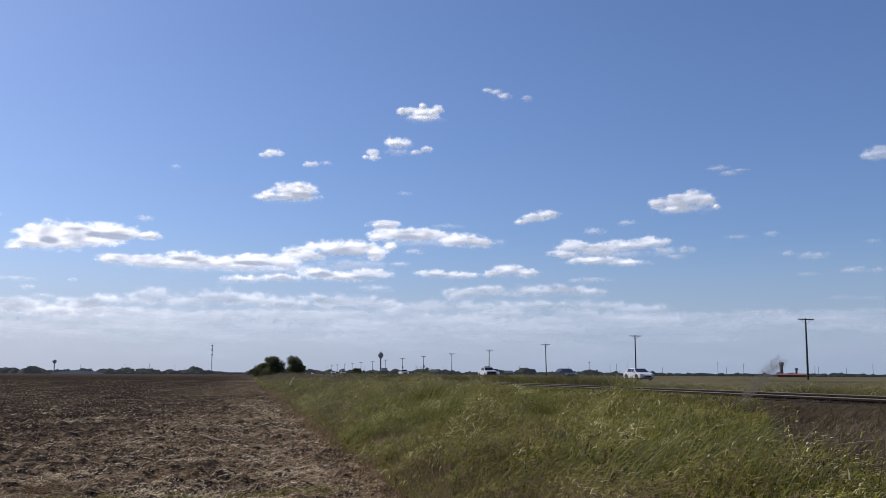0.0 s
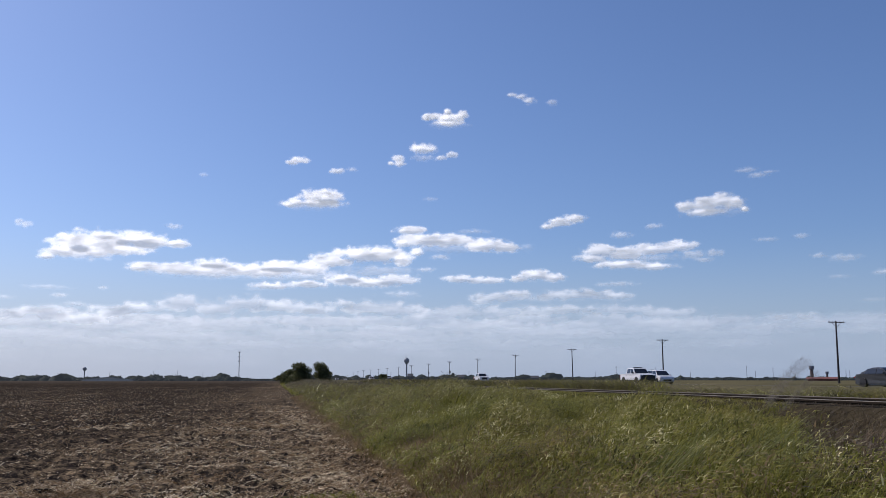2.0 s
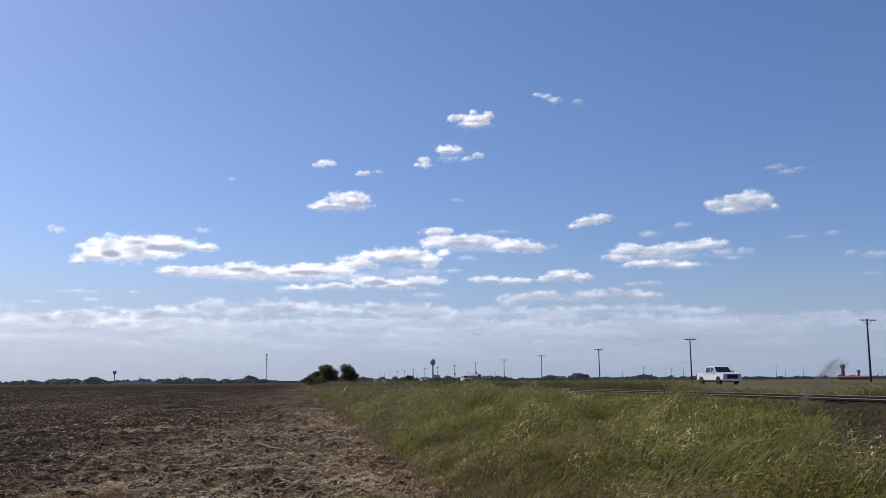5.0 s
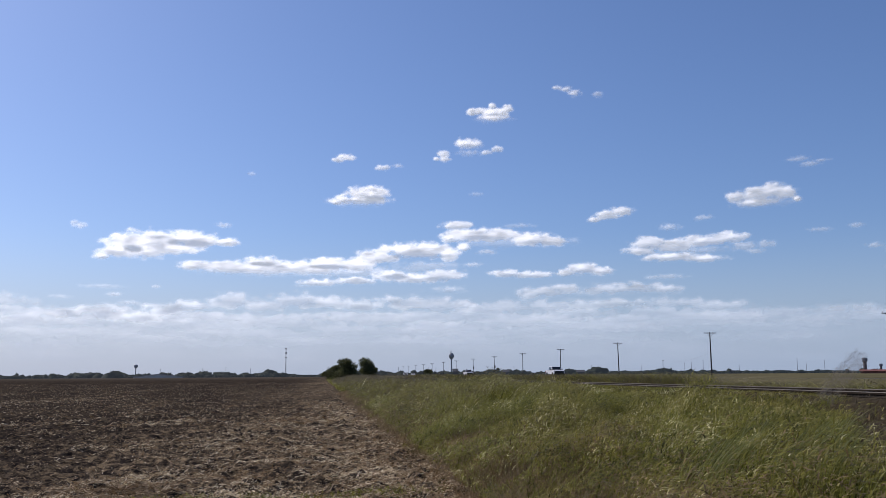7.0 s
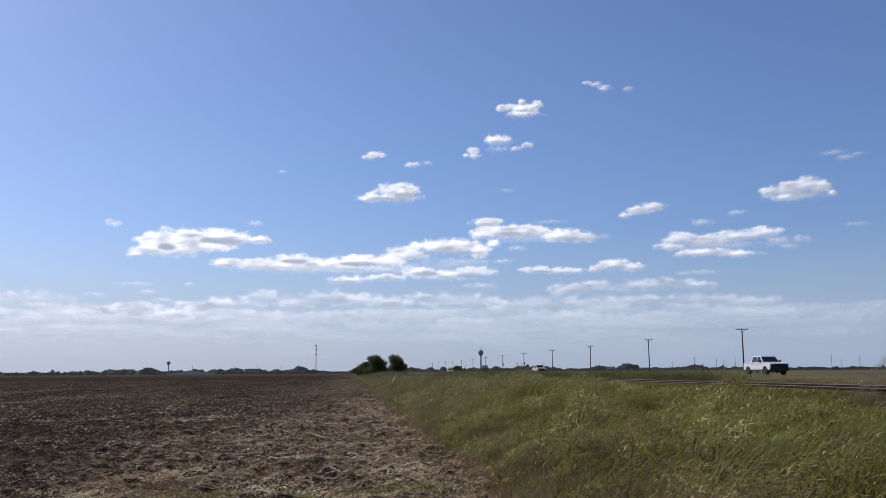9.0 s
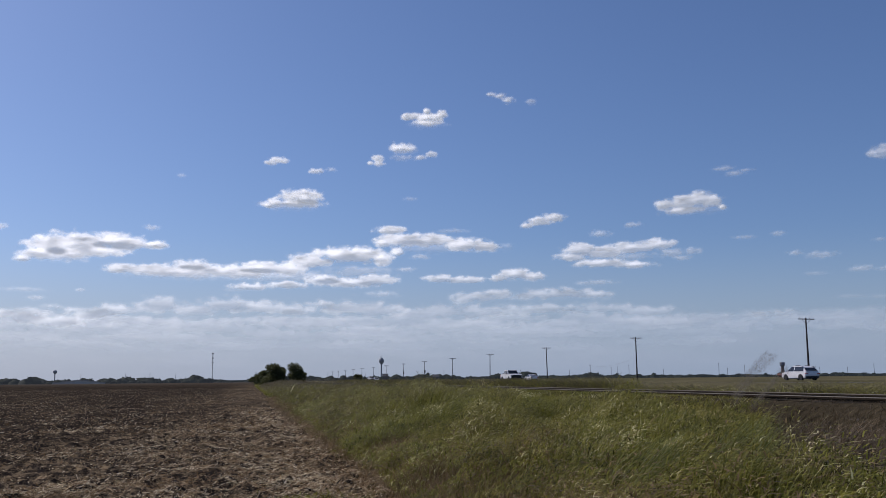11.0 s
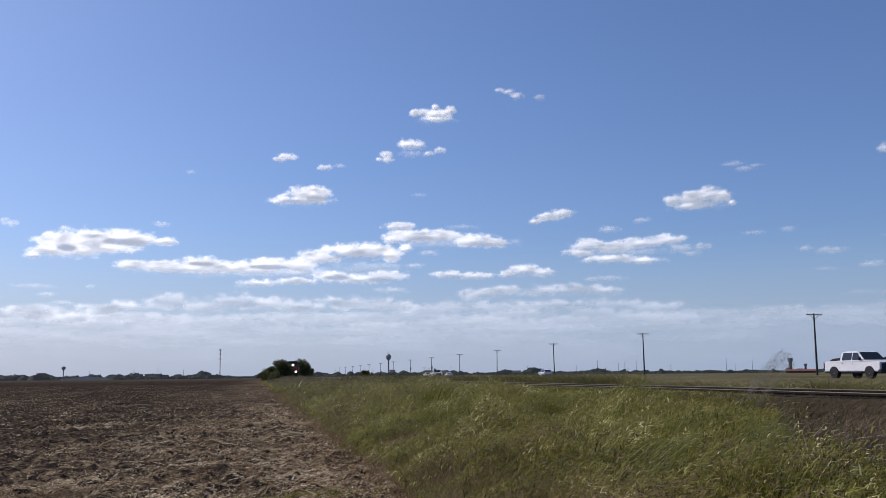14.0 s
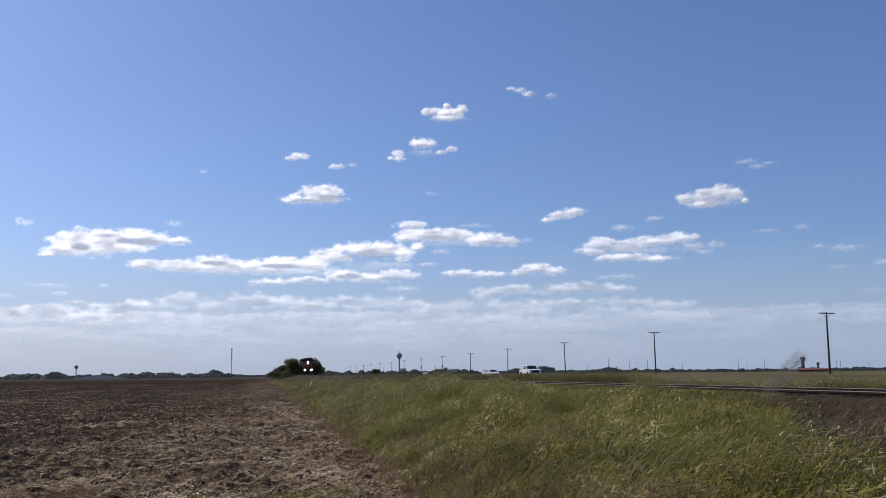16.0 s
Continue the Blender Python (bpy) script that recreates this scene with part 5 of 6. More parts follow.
def cloud(label, body, lobes, hollows=()):
    """A body of vapour heaped from lobes, each (azimuth, height, half width, half height) in degrees as seen from the
    field, with shade painted in as deeper, greyer hollows.
    """
    seed = len(DRIFTS)
    d = 4300.0 + (5 * seed if label != BANK else 260 + 4 * seed)
    az = (min(l[0] - l[2] for l in lobes) + max(l[0] + l[2] for l in lobes)) / 2
    el = sum(l[1] for l in lobes) / len(lobes)
    far, lift = d * math.cos(radians(el)), d * math.sin(radians(el))

    def flat(l):
        a = radians(l[0] - az)
        return far * math.tan(a), far / math.cos(a) * math.tan(radians(l[1])) - lift, far * radians(l[2]) / math.cos(a), far * radians(l[3])

    own, deeper = [flat(l) for l in lobes], [flat(l) for l in hollows]
    tall = float(np.mean([l[3] for l in own]))
    bank, wisp = label == BANK, label == WISP
    cell = d * radians(0.078 if bank else 0.042)
    pad = 1.2 * tall + 3 * cell
    u0, u1 = min(l[0] - l[2] for l in own) - pad, max(l[0] + l[2] for l in own) + pad
    w0, w1 = min(l[1] - l[3] for l in own) - pad, max(l[1] + l[3] for l in own) + pad
    u, w = np.meshgrid(np.arange(u0, u1, cell), np.arange(w0, w1, cell))
    grain = min(tall, 38.0)
    at = list(zip((u / (grain * (1.8 if bank else 1.3)) + seed * 7.3).ravel(), (w / (grain * 0.8)).ravel()))
    f = np.array([noise.fractal(Vector((x, z, seed * 3.1)), 0.75, 2.1, 6) for x, z in at]).reshape(u.shape)
    g = np.array([noise.fractal(Vector((x * 0.5, z * 0.9, seed * 3.1 + 9)), 1.0, 2.0, 4) for x, z in at]).reshape(u.shape)
    rho = heap(own, u, w, 9.0)
    base = min(l[1] - l[3] for l in own)
    low = np.clip(1 - (w - base) / (1.1 * tall), 0, 1)
    rag = rho + (0.50 if wisp else 0.58 if bank else 0.33) * f + 0.16 * g
    edge0, edge1 = (-0.28, 0.80) if wisp else (-0.22, 0.55) if bank else (-0.15, 0.46)
    cover = np.clip((rag - edge0 + 0.10 * low) / (edge1 - edge0 + 0.55 * low), 0, 1)
    cover = cover * cover * (3 - 2 * cover)
    rim = np.minimum(np.minimum(u - u0, u1 - u), np.minimum(w - w0, w1 - w)) / (2.5 * cell)
    cover = soften(cover * np.clip(rim, 0, 1), 1) * body
    # painted shade: greys the core, the underside and the hollows
    deep = np.clip((0.30 if bank else 0.16) + 0.25 * np.clip(rho, 0, 1) + (1.1 if bank else 0.8) * g + 0.25 * low, 0, 1) * np.clip(rho * 2.4, 0, 1)
    if deeper:
        deep = np.maximum(deep, np.clip(2.0 * heap(deeper, u, w, 6.0) + 0.5 * f + 0.35, 0, 1))
    deep = soften(np.clip(deep, 0, 0.95), 2)
    inside = cover > 0.006
    cells = inside[:-1, :-1] | inside[1:, :-1] | inside[:-1, 1:] | inside[1:, 1:]
    used = np.zeros(u.shape, bool)
    for a, b in ((0, 0), (1, 0), (0, 1), (1, 1)):
        used[a: u.shape[0] - 1 + a, b: u.shape[1] - 1 + b] |= cells
    idx = -np.ones(u.shape, dtype=int)
    idx[used] = np.arange(used.sum())
    quads = np.stack([idx[:-1, :-1], idx[:-1, 1:], idx[1:, 1:], idx[1:, :-1]], -1)[cells]
    bulk = soften(tall * (0.42 * np.clip(rho + 0.1, 0, 1) + 0.10 * np.clip(g + 0.4, 0, 1.4)), 3)
    ob = np_object("cloud", np.stack([u[used], bulk[used], w[used]], -1), [quads], CLOUD, smooth=True)
    for key, vals in (("vapour", cover), ("depth", deep)):
        layer = ob.data.attributes.new(key, "FLOAT", "POINT")
        layer.data.foreach_set("value", vals[used].astype(np.float32))
    tagged(ob, label, "cloud", "drifting clouds")
    DRIFTS.append((ob, az, el, d))


def build_clouds():
    cloud("broad flat-based white cloud with grey hollows", 1, [(-12.19, 8.09, 1.53, 0.73), (-10.65, 8.29, 1.73, 0.67), (-8.74, 8.48, 1.61, 0.58), (-12.78, 7.61, 1.37, 0.46), (-11.24, 7.65, 1.24, 0.54), (-9.67, 7.91, 1.75, 0.51), (-7.76, 8.37, 1.14, 0.41), (-6.37, 8.41, 0.8, 0.31), (-13.81, 7.25, 0.54, 0.23)], [(-8.57, 8.25, 1.62, 0.27), (-11.93, 7.77, 0.68, 0.27)])
    cloud(LONG, 1, [(-8.33, 6.86, 1.13, 0.34), (-6.36, 6.78, 2.32, 0.48), (-4.01, 6.92, 1.7, 0.63), (-1.95, 6.85, 1.73, 0.46), (0.14, 7.07, 1.59, 0.5), (1.91, 7.08, 1.43, 0.47), (3.33, 7.59, 1.44, 0.51), (5.13, 8, 1.82, 0.54), (6.59, 8.03, 1.65, 0.62), (7.88, 7.79, 0.81, 0.55), (-0.9, 6.75, 1.75, 0.36)], [(5.87, 7.65, 2.19, 0.25), (-6.17, 6.3, 1.99, 0.17), (-4.02, 7.06, 1.02, 0.18), (0.14, 6.92, 1.41, 0.18)])
    cloud(LONG, 0.85, [(-0.52, 5.9, 1.57, 0.25), (4.09, 6.38, 1.26, 0.4), (5.9, 6.2, 1.82, 0.4), (7.53, 6.4, 1.46, 0.36), (1.94, 6.04, 1.42, 0.25)], [(4.45, 6.28, 0.9, 0.18), (7.17, 6.14, 1.09, 0.18)])
    cloud(LONG, 1, [(8.4, 9.59, 1.25, 0.29), (9.15, 8.98, 1.66, 0.51), (11.18, 8.89, 1.66, 0.48), (13.22, 8.65, 1.48, 0.51), (14.7, 8.47, 1.03, 0.37), (7.97, 8.78, 0.59, 0.33), (8.87, 8.14, 0.52, 0.33)], [(13.96, 8.39, 1.11, 0.18), (9.89, 8.81, 1.11, 0.18)])
    cloud(LONG, 0.85, [(11.57, 6.45, 1.1, 0.29), (13.23, 6.35, 1.54, 0.26)], [(11.94, 6.3, 0.74, 0.15)])
    cloud(PUFFY, 0.95, [(16.53, 6.68, 1.1, 0.44), (17.62, 6.49, 0.88, 0.29), (15.43, 6.42, 0.59, 0.26)], [(16.71, 6.49, 0.88, 0.15)])
    cloud(LONG, 0.95, [(20.73, 8.16, 1.23, 0.47), (22.35, 7.95, 1.68, 0.43), (24.13, 8.17, 1.66, 0.43), (25.72, 8.3, 1.12, 0.39), (20.18, 7.7, 1.09, 0.33), (21.98, 7.24, 1.68, 0.32), (24.11, 7.06, 1.41, 0.29)], [(20.91, 7.91, 0.94, 0.14), (24.48, 7.98, 1.06, 0.14)])
    cloud(WISP, 0.5, [(26.58, 7.75, 0.97, 0.32), (27.79, 7.78, 0.62, 0.25), (27.08, 7.38, 0.55, 0.18)])
    cloud(PUFFY, 0.95, [(19.12, 10.25, 0.81, 0.36), (18.2, 10.05, 0.88, 0.36), (17.28, 9.77, 0.44, 0.22)])
    cloud(PUFFY, 1, [(26.14, 10.78, 0.7, 0.35), (27.36, 10.8, 1.11, 0.53), (28.24, 10.97, 1.1, 0.56), (29.09, 10.82, 0.75, 0.42), (27.35, 10.37, 1.39, 0.32), (29.69, 10.41, 0.3, 0.21)], [(28.22, 10.41, 1.17, 0.21)])
    cloud("pale soft-edged white cloud", 0.6, [(39.17, 12.87, 1.01, 0.49), (38.5, 12.8, 0.48, 0.29)])
    cloud(WISP, 0.42, [(29.84, 12.77, 0.68, 0.17), (30.51, 12.41, 0.61, 0.17), (31.19, 12.57, 0.47, 0.1)])
    cloud(PUFFY, 1, [(9.49, 16.84, 0.41, 0.29), (9.98, 16.89, 0.49, 0.32), (10.74, 16.79, 0.75, 0.36), (10.85, 17.22, 0.26, 0.28), (11.49, 16.83, 0.57, 0.32), (11.87, 17.02, 0.38, 0.32), (10.85, 16.51, 0.98, 0.29)])
    cloud(PUFFY, 0.95, [(9.07, 14.86, 0.75, 0.4), (9.63, 14.8, 0.6, 0.32)], [(9.3, 14.72, 0.6, 0.18)])
    cloud(WISP, 0.35, [(9.26, 14.25, 0.82, 0.22)])
    cloud(PUFFY, 0.9, [(7.55, 14.22, 0.41, 0.25), (7.67, 13.9, 0.37, 0.25), (7.07, 13.88, 0.22, 0.14)])
    cloud(PUFFY, 0.7, [(10.39, 14.27, 0.41, 0.18), (11.14, 14.46, 0.49, 0.22)])
    cloud(PUFFY, 0.9, [(0.62, 13.77, 0.43, 0.18), (1.15, 13.94, 0.69, 0.25)])
    cloud(PUFFY, 0.8, [(3.54, 13.33, 0.55, 0.21)])
    cloud(WISP, 0.45, [(4.56, 13.44, 0.37, 0.14)])
    cloud(PUFFY, 1, [(2.13, 11.66, 1.08, 0.5), (3.04, 11.66, 0.98, 0.54), (2.51, 11.24, 1.74, 0.32), (0.89, 11.21, 0.72, 0.32), (0.46, 11.09, 0.39, 0.25)], [(3.05, 11.34, 1.02, 0.22), (1.61, 11.14, 0.93, 0.14)])
    cloud(WISP, 0.75, [(15.16, 18.22, 0.38, 0.14), (15.76, 18.11, 0.42, 0.18), (16.29, 17.82, 0.45, 0.25)])
    cloud(WISP, 0.42, [(17.83, 17.68, 0.41, 0.21)])
    cloud(WISP, 0.45, [(-6.59, 9.41, 0.5, 0.17)])
    cloud(WISP, 0.4, [(-10.54, 5.49, 0.28, 0.1)])
    cloud(WISP, 0.25, [(-13.54, 5.42, 1.34, 0.13)])
    cloud(WISP, 0.45, [(-12.91, 4.95, 0.48, 0.13)])
    cloud(WISP, 0.5, [(22.08, 9.11, 0.65, 0.25)])
    cloud(WISP, 0.45, [(24.1, 9.6, 0.64, 0.18)])
    cloud(WISP, 0.35, [(30.86, 8.47, 0.73, 0.14)])
    cloud(WISP, 0.4, [(32.87, 8.58, 0.45, 0.17)])
    cloud(WISP, 0.45, [(33.75, 7.35, 0.45, 0.17)])
    cloud(WISP, 0.45, [(35.17, 7.15, 0.88, 0.24)])
    cloud(WISP, 0.5, [(37.28, 6.21, 0.73, 0.2)])
    cloud(WISP, 0.42, [(38.62, 6.15, 0.59, 0.16)])
    cloud(WISP, 0.3, [(38.42, 7.84, 0.42, 0.13)])
    cloud(WISP, 0.25, [(34.8, 6.05, 0.75, 0.13)])
    cloud(WISP, 0.4, [(21.77, 6.02, 1.22, 0.18)])
    cloud(WISP, 0.2, [(36.58, 4.61, 0.85, 0.13)])
    cloud(WISP, 0.2, [(38.23, 4.53, 0.83, 0.13)])
    cloud(WISP, 0.35, [(7.92, 5.46, 1.02, 0.25)])
    cloud(WISP, 0.5, [(10.38, 7.86, 0.59, 0.18)])
    cloud(WISP, 0.5, [(9.43, 7.05, 0.62, 0.15)])
    cloud(WISP, 0.3, [(12.47, 9.52, 1.04, 0.15)])
    cloud(WISP, 0.2, [(16.1, 8.46, 0.44, 0.29)])
    cloud(WISP, 0.25, [(-4.9, 12.72, 0.24, 0.14)])
    cloud(WISP, 0.25, [(9.67, 11.61, 0.45, 0.15)])
    cloud(WISP, 0.3, [(-12.12, 4.45, 0.76, 0.17)])
    cloud(WISP, 0.25, [(-15.97, 4.74, 0.63, 0.13)])
    cloud(WISP, 0.2, [(-1.56, 5.66, 0.69, 0.11)])
    cloud(WISP, 0.55, [(-15.09, 9.05, 0.41, 0.23), (-15.34, 9.19, 0.23, 0.16)])
    cloud(BANK, 0.7, [(13.96, 5.25, 1.54, 0.33), (15.43, 5.37, 1.1, 0.33), (13.05, 5.1, 0.81, 0.29)], [(14.33, 5.07, 1.1, 0.15)])
    cloud(BANK, 0.7, [(17.61, 5.33, 1.38, 0.33), (19.61, 5.39, 1.88, 0.36), (21.76, 5.23, 1.07, 0.29)], [(20.15, 5.17, 2.16, 0.14)])
    cloud(BANK, 0.4, [(31.32, 3.72, 0.72, 0.24)])
    cloud(BANK, 0.4, [(32.94, 3.72, 0.77, 0.27)])
    cloud(BANK, 0.72, [(-17.7, 3.45, 1.65, 0.38), (-16.04, 3.74, 1.42, 0.38), (-13.74, 3.96, 1.24, 0.39), (-11.91, 3.6, 1.89, 0.4), (-10.08, 4.06, 1.31, 0.4), (-8.51, 4.32, 1.66, 0.37), (-5.92, 4.65, 1.22, 0.48)], [(-8.81, 3.87, 1.27, 0.2), (-5.42, 4.49, 0.73, 0.21), (-14.3, 3.58, 1.46, 0.13)])
    cloud(BANK, 0.72, [(-3.9, 4.36, 1.25, 0.42), (-1.87, 4.77, 1.62, 0.49), (0.22, 4.64, 1.82, 0.43), (2.35, 4.43, 1.31, 0.43), (5.03, 4.62, 1.8, 0.54), (7.39, 4.48, 1.89, 0.44)], [(-1.51, 4.53, 1.21, 0.21), (2.17, 4.32, 0.85, 0.22), (4.67, 4.65, 0.9, 0.25), (7.03, 4.18, 1.81, 0.14)])
    cloud(BANK, 0.6, [(9.94, 4.14, 1.72, 0.44), (12.13, 4.33, 1.54, 0.51), (14.69, 4.27, 2.63, 0.44), (18.33, 4.42, 2.97, 0.33), (21.92, 4.4, 2.92, 0.32), (25.09, 4.12, 2.16, 0.32)], [(11.77, 3.93, 1.46, 0.18), (21.2, 4.01, 2.5, 0.18), (19.42, 4.34, 2.16, 0.14)])
    cloud(BANK, 0.42, [(28.16, 3.66, 1.76, 0.28), (30.15, 3.18, 2.05, 0.31), (33.4, 3.17, 1.97, 0.34), (35.88, 2.86, 1.9, 0.3), (38.57, 2.66, 1.76, 0.29)], [(32.1, 2.92, 1.94, 0.14)])
    cloud(WISP, 0.42, [(1.75, 6.54, 3.02, 0.47)])
    cloud(WISP, 0.36, [(6.25, 6.89, 2.19, 0.44)])
    cloud(WISP, 0.3, [(-3.99, 6.5, 3.05, 0.28)])
    cloud(WISP, 0.3, [(23.41, 7.57, 2.13, 0.32)])
    cloud(WISP, 0.25, [(11.37, 8.38, 2.59, 0.33)])
    cloud(WISP, 0.22, [(1.79, 11.07, 1.8, 0.36)])
    cloud(WISP, 0.22, [(10.86, 16.36, 1.21, 0.29)])
    cloud(WISP, 0.25, [(27.87, 10.28, 1.79, 0.28)])
    # the deck goes on below and to both sides, flatter and paler towards the horizon
    r = random.Random(44)
    for el, most in ((3.65, 0.55), (3.2, 0.50), (2.7, 0.42), (2.2, 0.34), (1.65, 0.26), (1.1, 0.18)):
        az = -46 + r.uniform(0, 4)
        while az < 52:
            wide = r.uniform(9, 16)
            lobes = [(az + wide * k / 5 + r.uniform(-0.6, 0.6), el + r.uniform(-0.22, 0.22), r.uniform(2.0, 3.6), r.uniform(0.26, 0.44)) for k in range(6)]
            hollows = [(az + r.uniform(0, wide), el + r.uniform(-0.3, 0.25), r.uniform(0.6, 2.0), r.uniform(0.07, 0.16)) for k in range(5)]
            cloud(BANK, round(most * float(np.interp(az + wide / 2, [14, 26, 34], [1.0, 0.8, 0.55])), 2), lobes, hollows)
            az += wide * r.uniform(0.85, 1.05)
    for start, stop in ((-50, -19), (42, 60)):
        cloud(BANK, 0.5, [(az + r.uniform(-1, 1), 4.3 + r.uniform(-0.4, 0.3), r.uniform(1.5, 2.6), 0.42) for az in range(start, stop, 2)])


build_clouds()


def haze_ring(name, radius, top, most, label):
    """A glowing see-through sheet that imitates the haze of distance round the plain, thinning upwards."""
    m, n, l, p = material(name)
    co = n.new("ShaderNodeTexCoord")
    sp = n.new("ShaderNodeSeparateXYZ")
    l.new(co.outputs["Object"], sp.inputs[0])
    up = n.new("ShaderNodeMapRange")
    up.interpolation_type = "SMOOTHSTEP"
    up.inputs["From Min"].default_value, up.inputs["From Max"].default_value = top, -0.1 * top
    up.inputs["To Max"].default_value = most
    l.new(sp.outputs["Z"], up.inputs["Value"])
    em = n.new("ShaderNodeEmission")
    tone = n.new("ShaderNodeMapRange")  # sunlit tone painted in: whiter towards the sun, bluer away from it
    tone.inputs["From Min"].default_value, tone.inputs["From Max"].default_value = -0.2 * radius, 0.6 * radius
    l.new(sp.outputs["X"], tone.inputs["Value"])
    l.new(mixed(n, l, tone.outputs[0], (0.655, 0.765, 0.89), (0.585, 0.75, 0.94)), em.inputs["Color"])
    side = n.new("ShaderNodeMapRange")  # glow painted brighter towards the sun
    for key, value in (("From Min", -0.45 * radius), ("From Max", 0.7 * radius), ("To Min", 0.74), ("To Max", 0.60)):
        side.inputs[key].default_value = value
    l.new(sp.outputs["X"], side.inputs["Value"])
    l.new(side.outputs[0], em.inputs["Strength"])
    gap = n.new("ShaderNodeBsdfTransparent")
    mx = n.new("ShaderNodeMixShader")
    l.new(up.outputs[0], mx.inputs[0])
    l.new(gap.outputs[0], mx.inputs[1])
    l.new(em.outputs[0], mx.inputs[2])
    l.new(mx.outputs[0], n["Material Output"].inputs["Surface"])
    k = 96
    a = np.arange(k) * 2 * np.pi / k
    v = np.concatenate([np.stack([radius * np.cos(a), radius * np.sin(a), np.full(k, z)], -1) for z in (-0.05 * top, 0.5 * top, 1.05 * top)])
    q = np.concatenate([np.stack([np.arange(k) + o, (np.arange(k) + 1) % k + o, (np.arange(k) + 1) % k + o + k, np.arange(k) + o + k], -1) for o in (0, k)])
    tagged(np_object(name, v, [q], m, smooth=True), label, "haze", kind="structure")


haze_ring("backdrop_haze", 4790.0, 800.0, 0.84, "glowing pale blue sheet for the haze low over the horizon")
haze_ring("backdrop_mist", 960.0, 70.0, 0.05, "thin glowing sheet for the haze before the distant trees")


# ---- what moves ----
def wind_clumps():
    """Tall tufts and reeds that lean and swing in the wind."""
    r = np.random.default_rng(91)
    spots = [(x, y) for y in (7.5, 9.0, 10.5, 12.0, 14.0, 16.5, 20.0, 25.0) for x in (2.7, 3.6, 4.6, 5.7, 6.8) if not bare_patch(np.array(x), np.array(y))]
    made = []
    for x, y in spots:
        x, y = x + r.normal(0, 0.3), y + r.normal(0, 0.6)
        n = 70
        bx, by = r.normal(0, 0.16, n), r.normal(0, 0.16, n)
        h = float(top_of_grass(np.array(x), np.array(y))) * r.uniform(0.8, 1.25, n)
        v, q = blade_arrays(bx, by, np.zeros(n), h, np.interp(y, [7, 25], [0.009, 0.016]) * r.uniform(0.6, 1.4, n), h * r.normal(0.45, 0.2, n), h * r.normal(0.1, 0.2, n), r.uniform(-0.7, 0.7, n), 3)
        ob = np_object("grass_tuft", v, [q], GRASS, smooth=True)
        tagged(ob, "tall green grass tuft bowing in the wind on the bank", "grass tuft", "tufts on the bank", "stuff")
        made.append((ob, x, y, float(level(x, y)) - 0.03, 5.0))
    # rank clumps of long pale blades laid over by the wind
    for x, y in ((4.1, 7.9), (4.42, 7.55), (3.95, 8.6), (4.75, 8.5), (3.6, 8.3), (4.5, 9.4), (5.2, 9.0)):
        n = 46
        bx, by = r.normal(0, 0.13, n), r.normal(0, 0.13, n)
        h = r.uniform(0.55, 0.92, n)
        v, q = blade_arrays(bx, by, np.zeros(n), h, 0.012 * r.uniform(0.6, 1.4, n), h * r.normal(0.75, 0.16, n), h * r.normal(0.0, 0.16, n), r.uniform(-0.5, 0.5, n), 4, 0.15)
        ob = np_object("grass_tuft", v, [q], PALE_BLADE, smooth=True)
        tagged(ob, "rank clump of long pale blades laid over by the wind", "grass tuft", "tufts on the bank", "stuff")
        made.append((ob, x, y, float(level(x, y)) - 0.03, 6.0))
    # reeds with feathery heads that stand above the track
    for x, y, tall, count in ((4.22, 7.68, 1.70, 2), (4.27, 7.72, 1.60, 1)):
        base = thing("reed", "tall pale reeds with feathery seed heads blown by the wind", "reed", "reeds on the bank")
        h = tall * r.uniform(0.92, 1.06, count)
        bx, by = r.normal(0, 0.05, count), r.normal(0, 0.05, count)
        lx, ly = h * r.uniform(0.42, 0.47, count), h * r.normal(0.05, 0.03, count)
        v, q = blade_arrays(bx, by, np.zeros(count), h, np.full(count, 0.004), lx, ly, r.uniform(-0.4, 0.4, count), 5)
        tagged(np_object("stalk", v, [q], GRASS, base), kind="stuff")
        hx, hy, hz = [], [], []
        for i in range(count):
            t = r.uniform(0.70, 1.08, 1800)
            hx.append(bx[i] + lx[i] * t ** 1.8 + r.normal(0, 0.020, 1800))
            hy.append(by[i] + ly[i] * t ** 1.8 + r.normal(0, 0.020, 1800))
            hz.append(h[i] * (t - 0.18 * t * t) + r.normal(0, 0.02, 1800))
        hx, hy, hz = map(np.concatenate, (hx, hy, hz))
        k = len(hx)
        v, q = blade_arrays(hx, hy, hz, r.uniform(0.006, 0.022, k), np.full(k, 0.0014), r.uniform(0.004, 0.016, k), r.normal(0, 0.02, k), r.uniform(-1, 1, k), 2)
        tagged(np_object("seed_head", v, [q], REED, base), kind="stuff")
        made.append((base, x, y, float(level(x, y)) - 0.03, 4.0))
    return made


TUFTS = wind_clumps()
GREY_RIDE = pickup(WHITE_PAINT, "white crew-cab pickup truck with a light bar on its roof", 0.05, True, True)
COUPE = car(WHITE_PAINT, "white sedan driving on the highway")
DARK_CAR = car(DARK_PAINT, "dark grey sedan driving on the highway")
PATROL = car(WHITE_PAINT, "white sport utility vehicle beside a pickup truck", True)
WORK_TRUCK = pickup(WHITE_PAINT, "white pickup truck on the highway", 0.0)
DARK_NOSE = pickup(WHITE_PAINT, "white pickup truck with a dark grille", 0.08, True)
SALOON = car(WHITE_PAINT, "white sedan driving away on the highway")
AWAY = car(WHITE_PAINT, "white sport utility vehicle driving away", True)
BIG_TRUCK = pickup(WHITE_PAINT, "lifted white crew-cab pickup truck with a black front", 0.09, True, False, True)
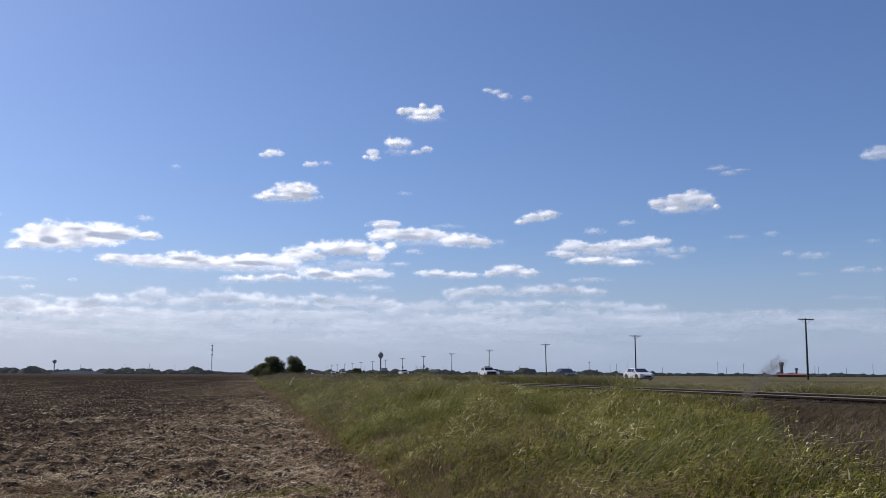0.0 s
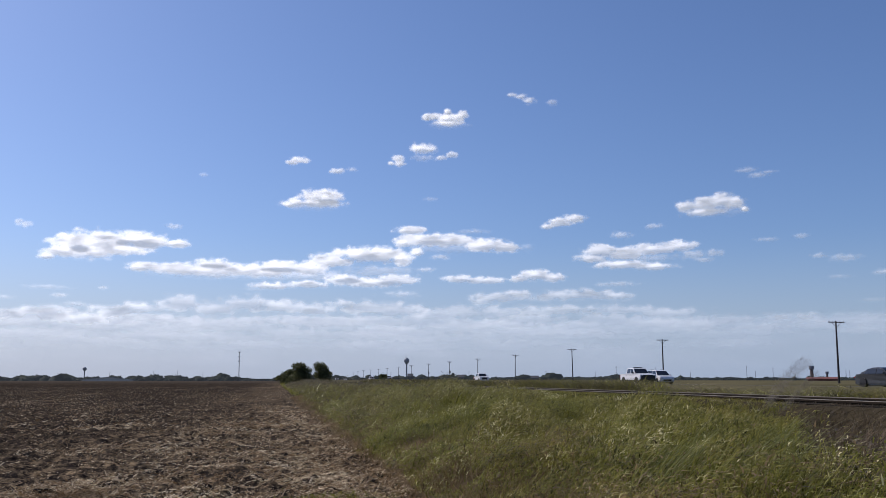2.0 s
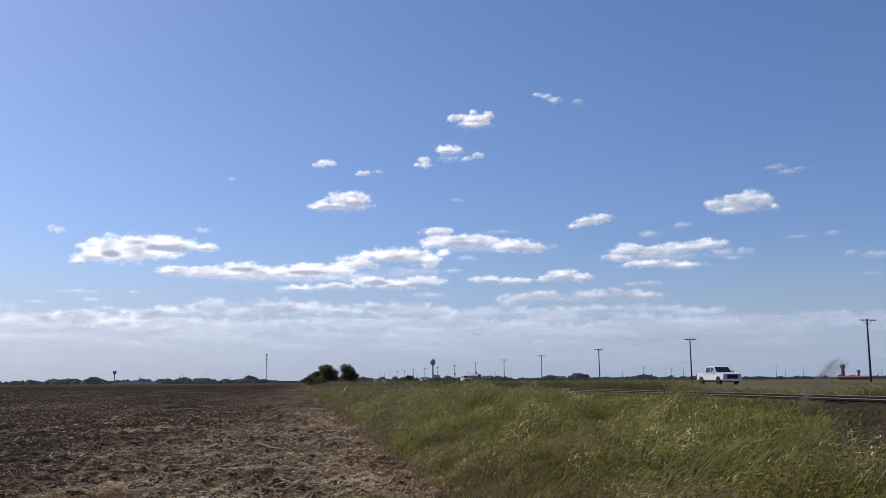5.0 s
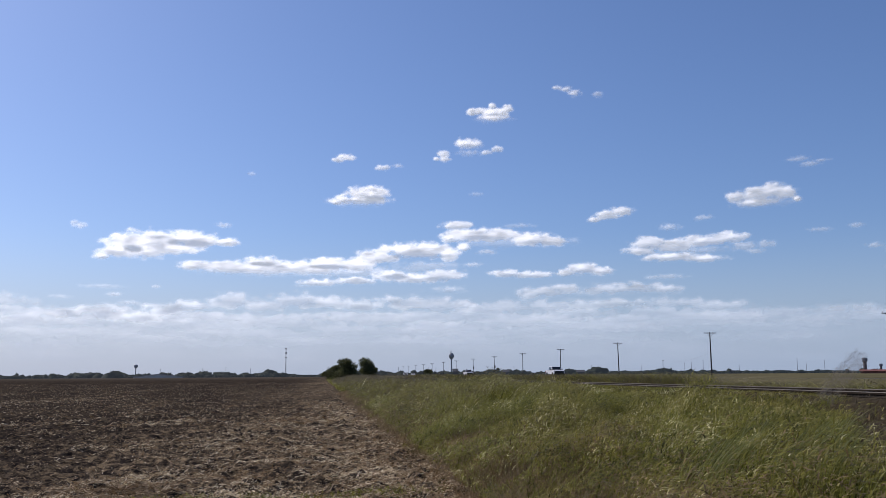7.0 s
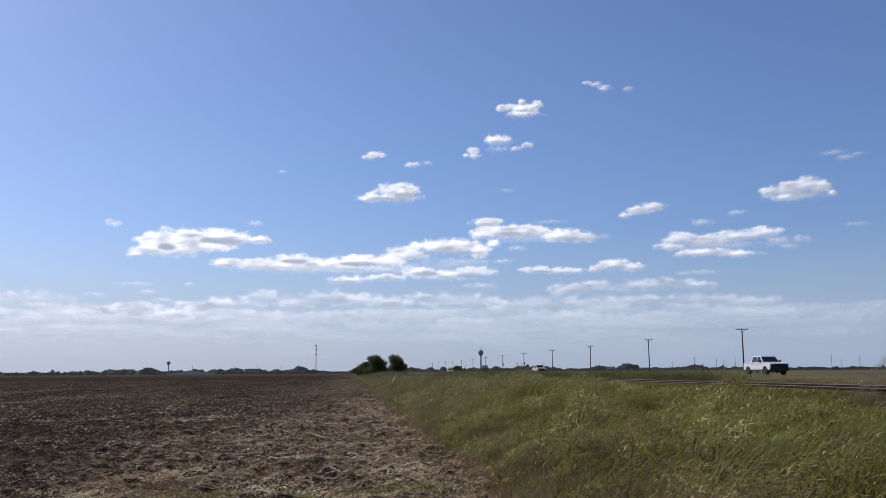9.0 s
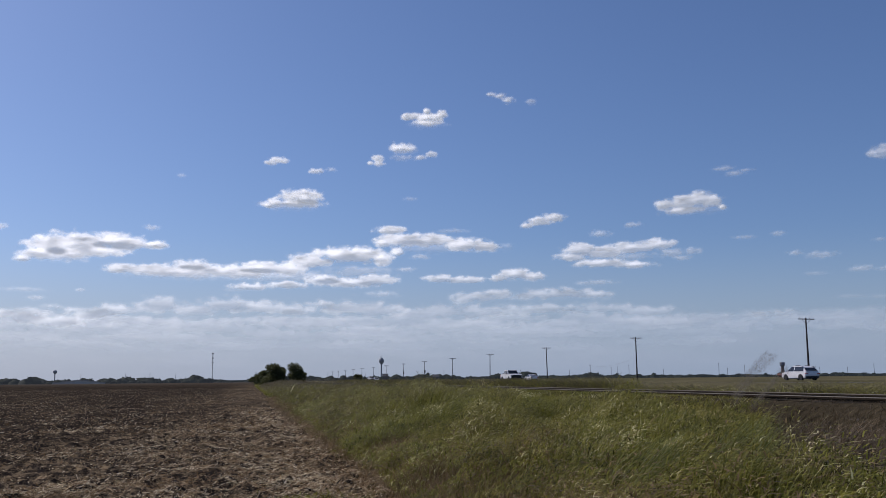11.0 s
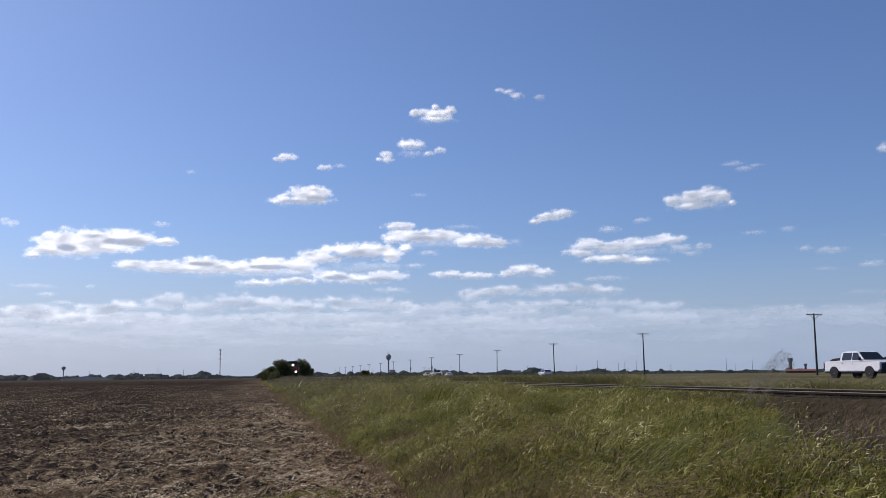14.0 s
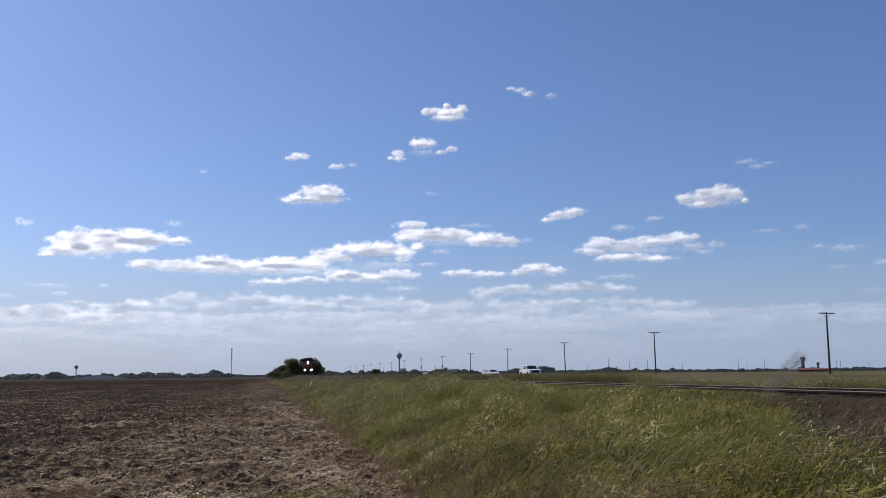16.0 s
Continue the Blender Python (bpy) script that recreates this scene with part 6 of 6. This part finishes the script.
LAST_TRUCK = pickup(WHITE_PAINT, "white pickup truck far off on the highway", 0.0)
LAST_CAR = car(WHITE_PAINT, "white sedan far off on the highway")
LOCO = build_locomotive()


def motions():
    for ob, az, el, d in DRIFTS:
        rows = []
        for t in (0.0, 16.0):
            p = heading(az + 0.0414 * t, el, d)
            rows.append((t, pose(p.x, p.y, p.z + EYE, 0, 0, -az - 0.0414 * t)))
        walk(ob, rows)
    r = random.Random(8)
    for ob, x, y, z, swing in TUFTS:
        ph, beat = r.uniform(0, 6.28), r.uniform(2.2, 3.4)
        rows = []
        for i in range(41):
            t = i * 0.4
            a = swing * (0.6 * math.sin(beat * t + ph) + 0.4 * math.sin(beat * 1.73 * t + 2 * ph))
            rows.append((t, pose(x, y, z, 0.3 * a, a, 0)))
        walk(ob, rows)
    # vehicles: lane, and (seconds, metres ahead) at two moments of an even drive
    runs = [(COUPE, LANE_B, (0.0, 97.5), (0.9, 63.0)), (GREY_RIDE, LANE_A, (0.0, 151.5), (3.0, 69.8)), (DARK_CAR, LANE_A, (0.0, 112.0), (1.8, 60.0)), (PATROL, LANE_B, (1.5, 115.0), (3.0, 68.3)),
            (WORK_TRUCK, LANE_A, (2.4, 164.0), (4.2, 108.5)), (DARK_NOSE, LANE_A, (6.6, 168.0), (8.7, 95.5)), (SALOON, LANE_D, (8.1, 98.0), (8.7, 117.0)), (AWAY, LANE_D, (11.2, 97.0), (13.2, 160.0)),
            (BIG_TRUCK, LANE_A, (11.4, 126.5), (13.8, 60.0)), (LAST_TRUCK, LANE_A, (14.9, 174.0), (16.0, 137.0)), (LAST_CAR, LANE_B, (15.0, 205.0), (16.0, 176.0))]
    for ob, lane, (t0, y0), (t1, y1) in runs:
        speed = (y1 - y0) / (t1 - t0)
        turn = 180 if speed < 0 else 0
        walk(ob, [(t, pose(lane, y0 + speed * (t - t0), ROAD_Z + 0.002, 0, 0, turn)) for t in (0.0, 16.0)])
    walk(LOCO, [(t, pose(RAIL_X, 225.0 + 13.0 * (16.0 - t), RAIL_Z)) for t in (0.0, 16.0)])


motions()
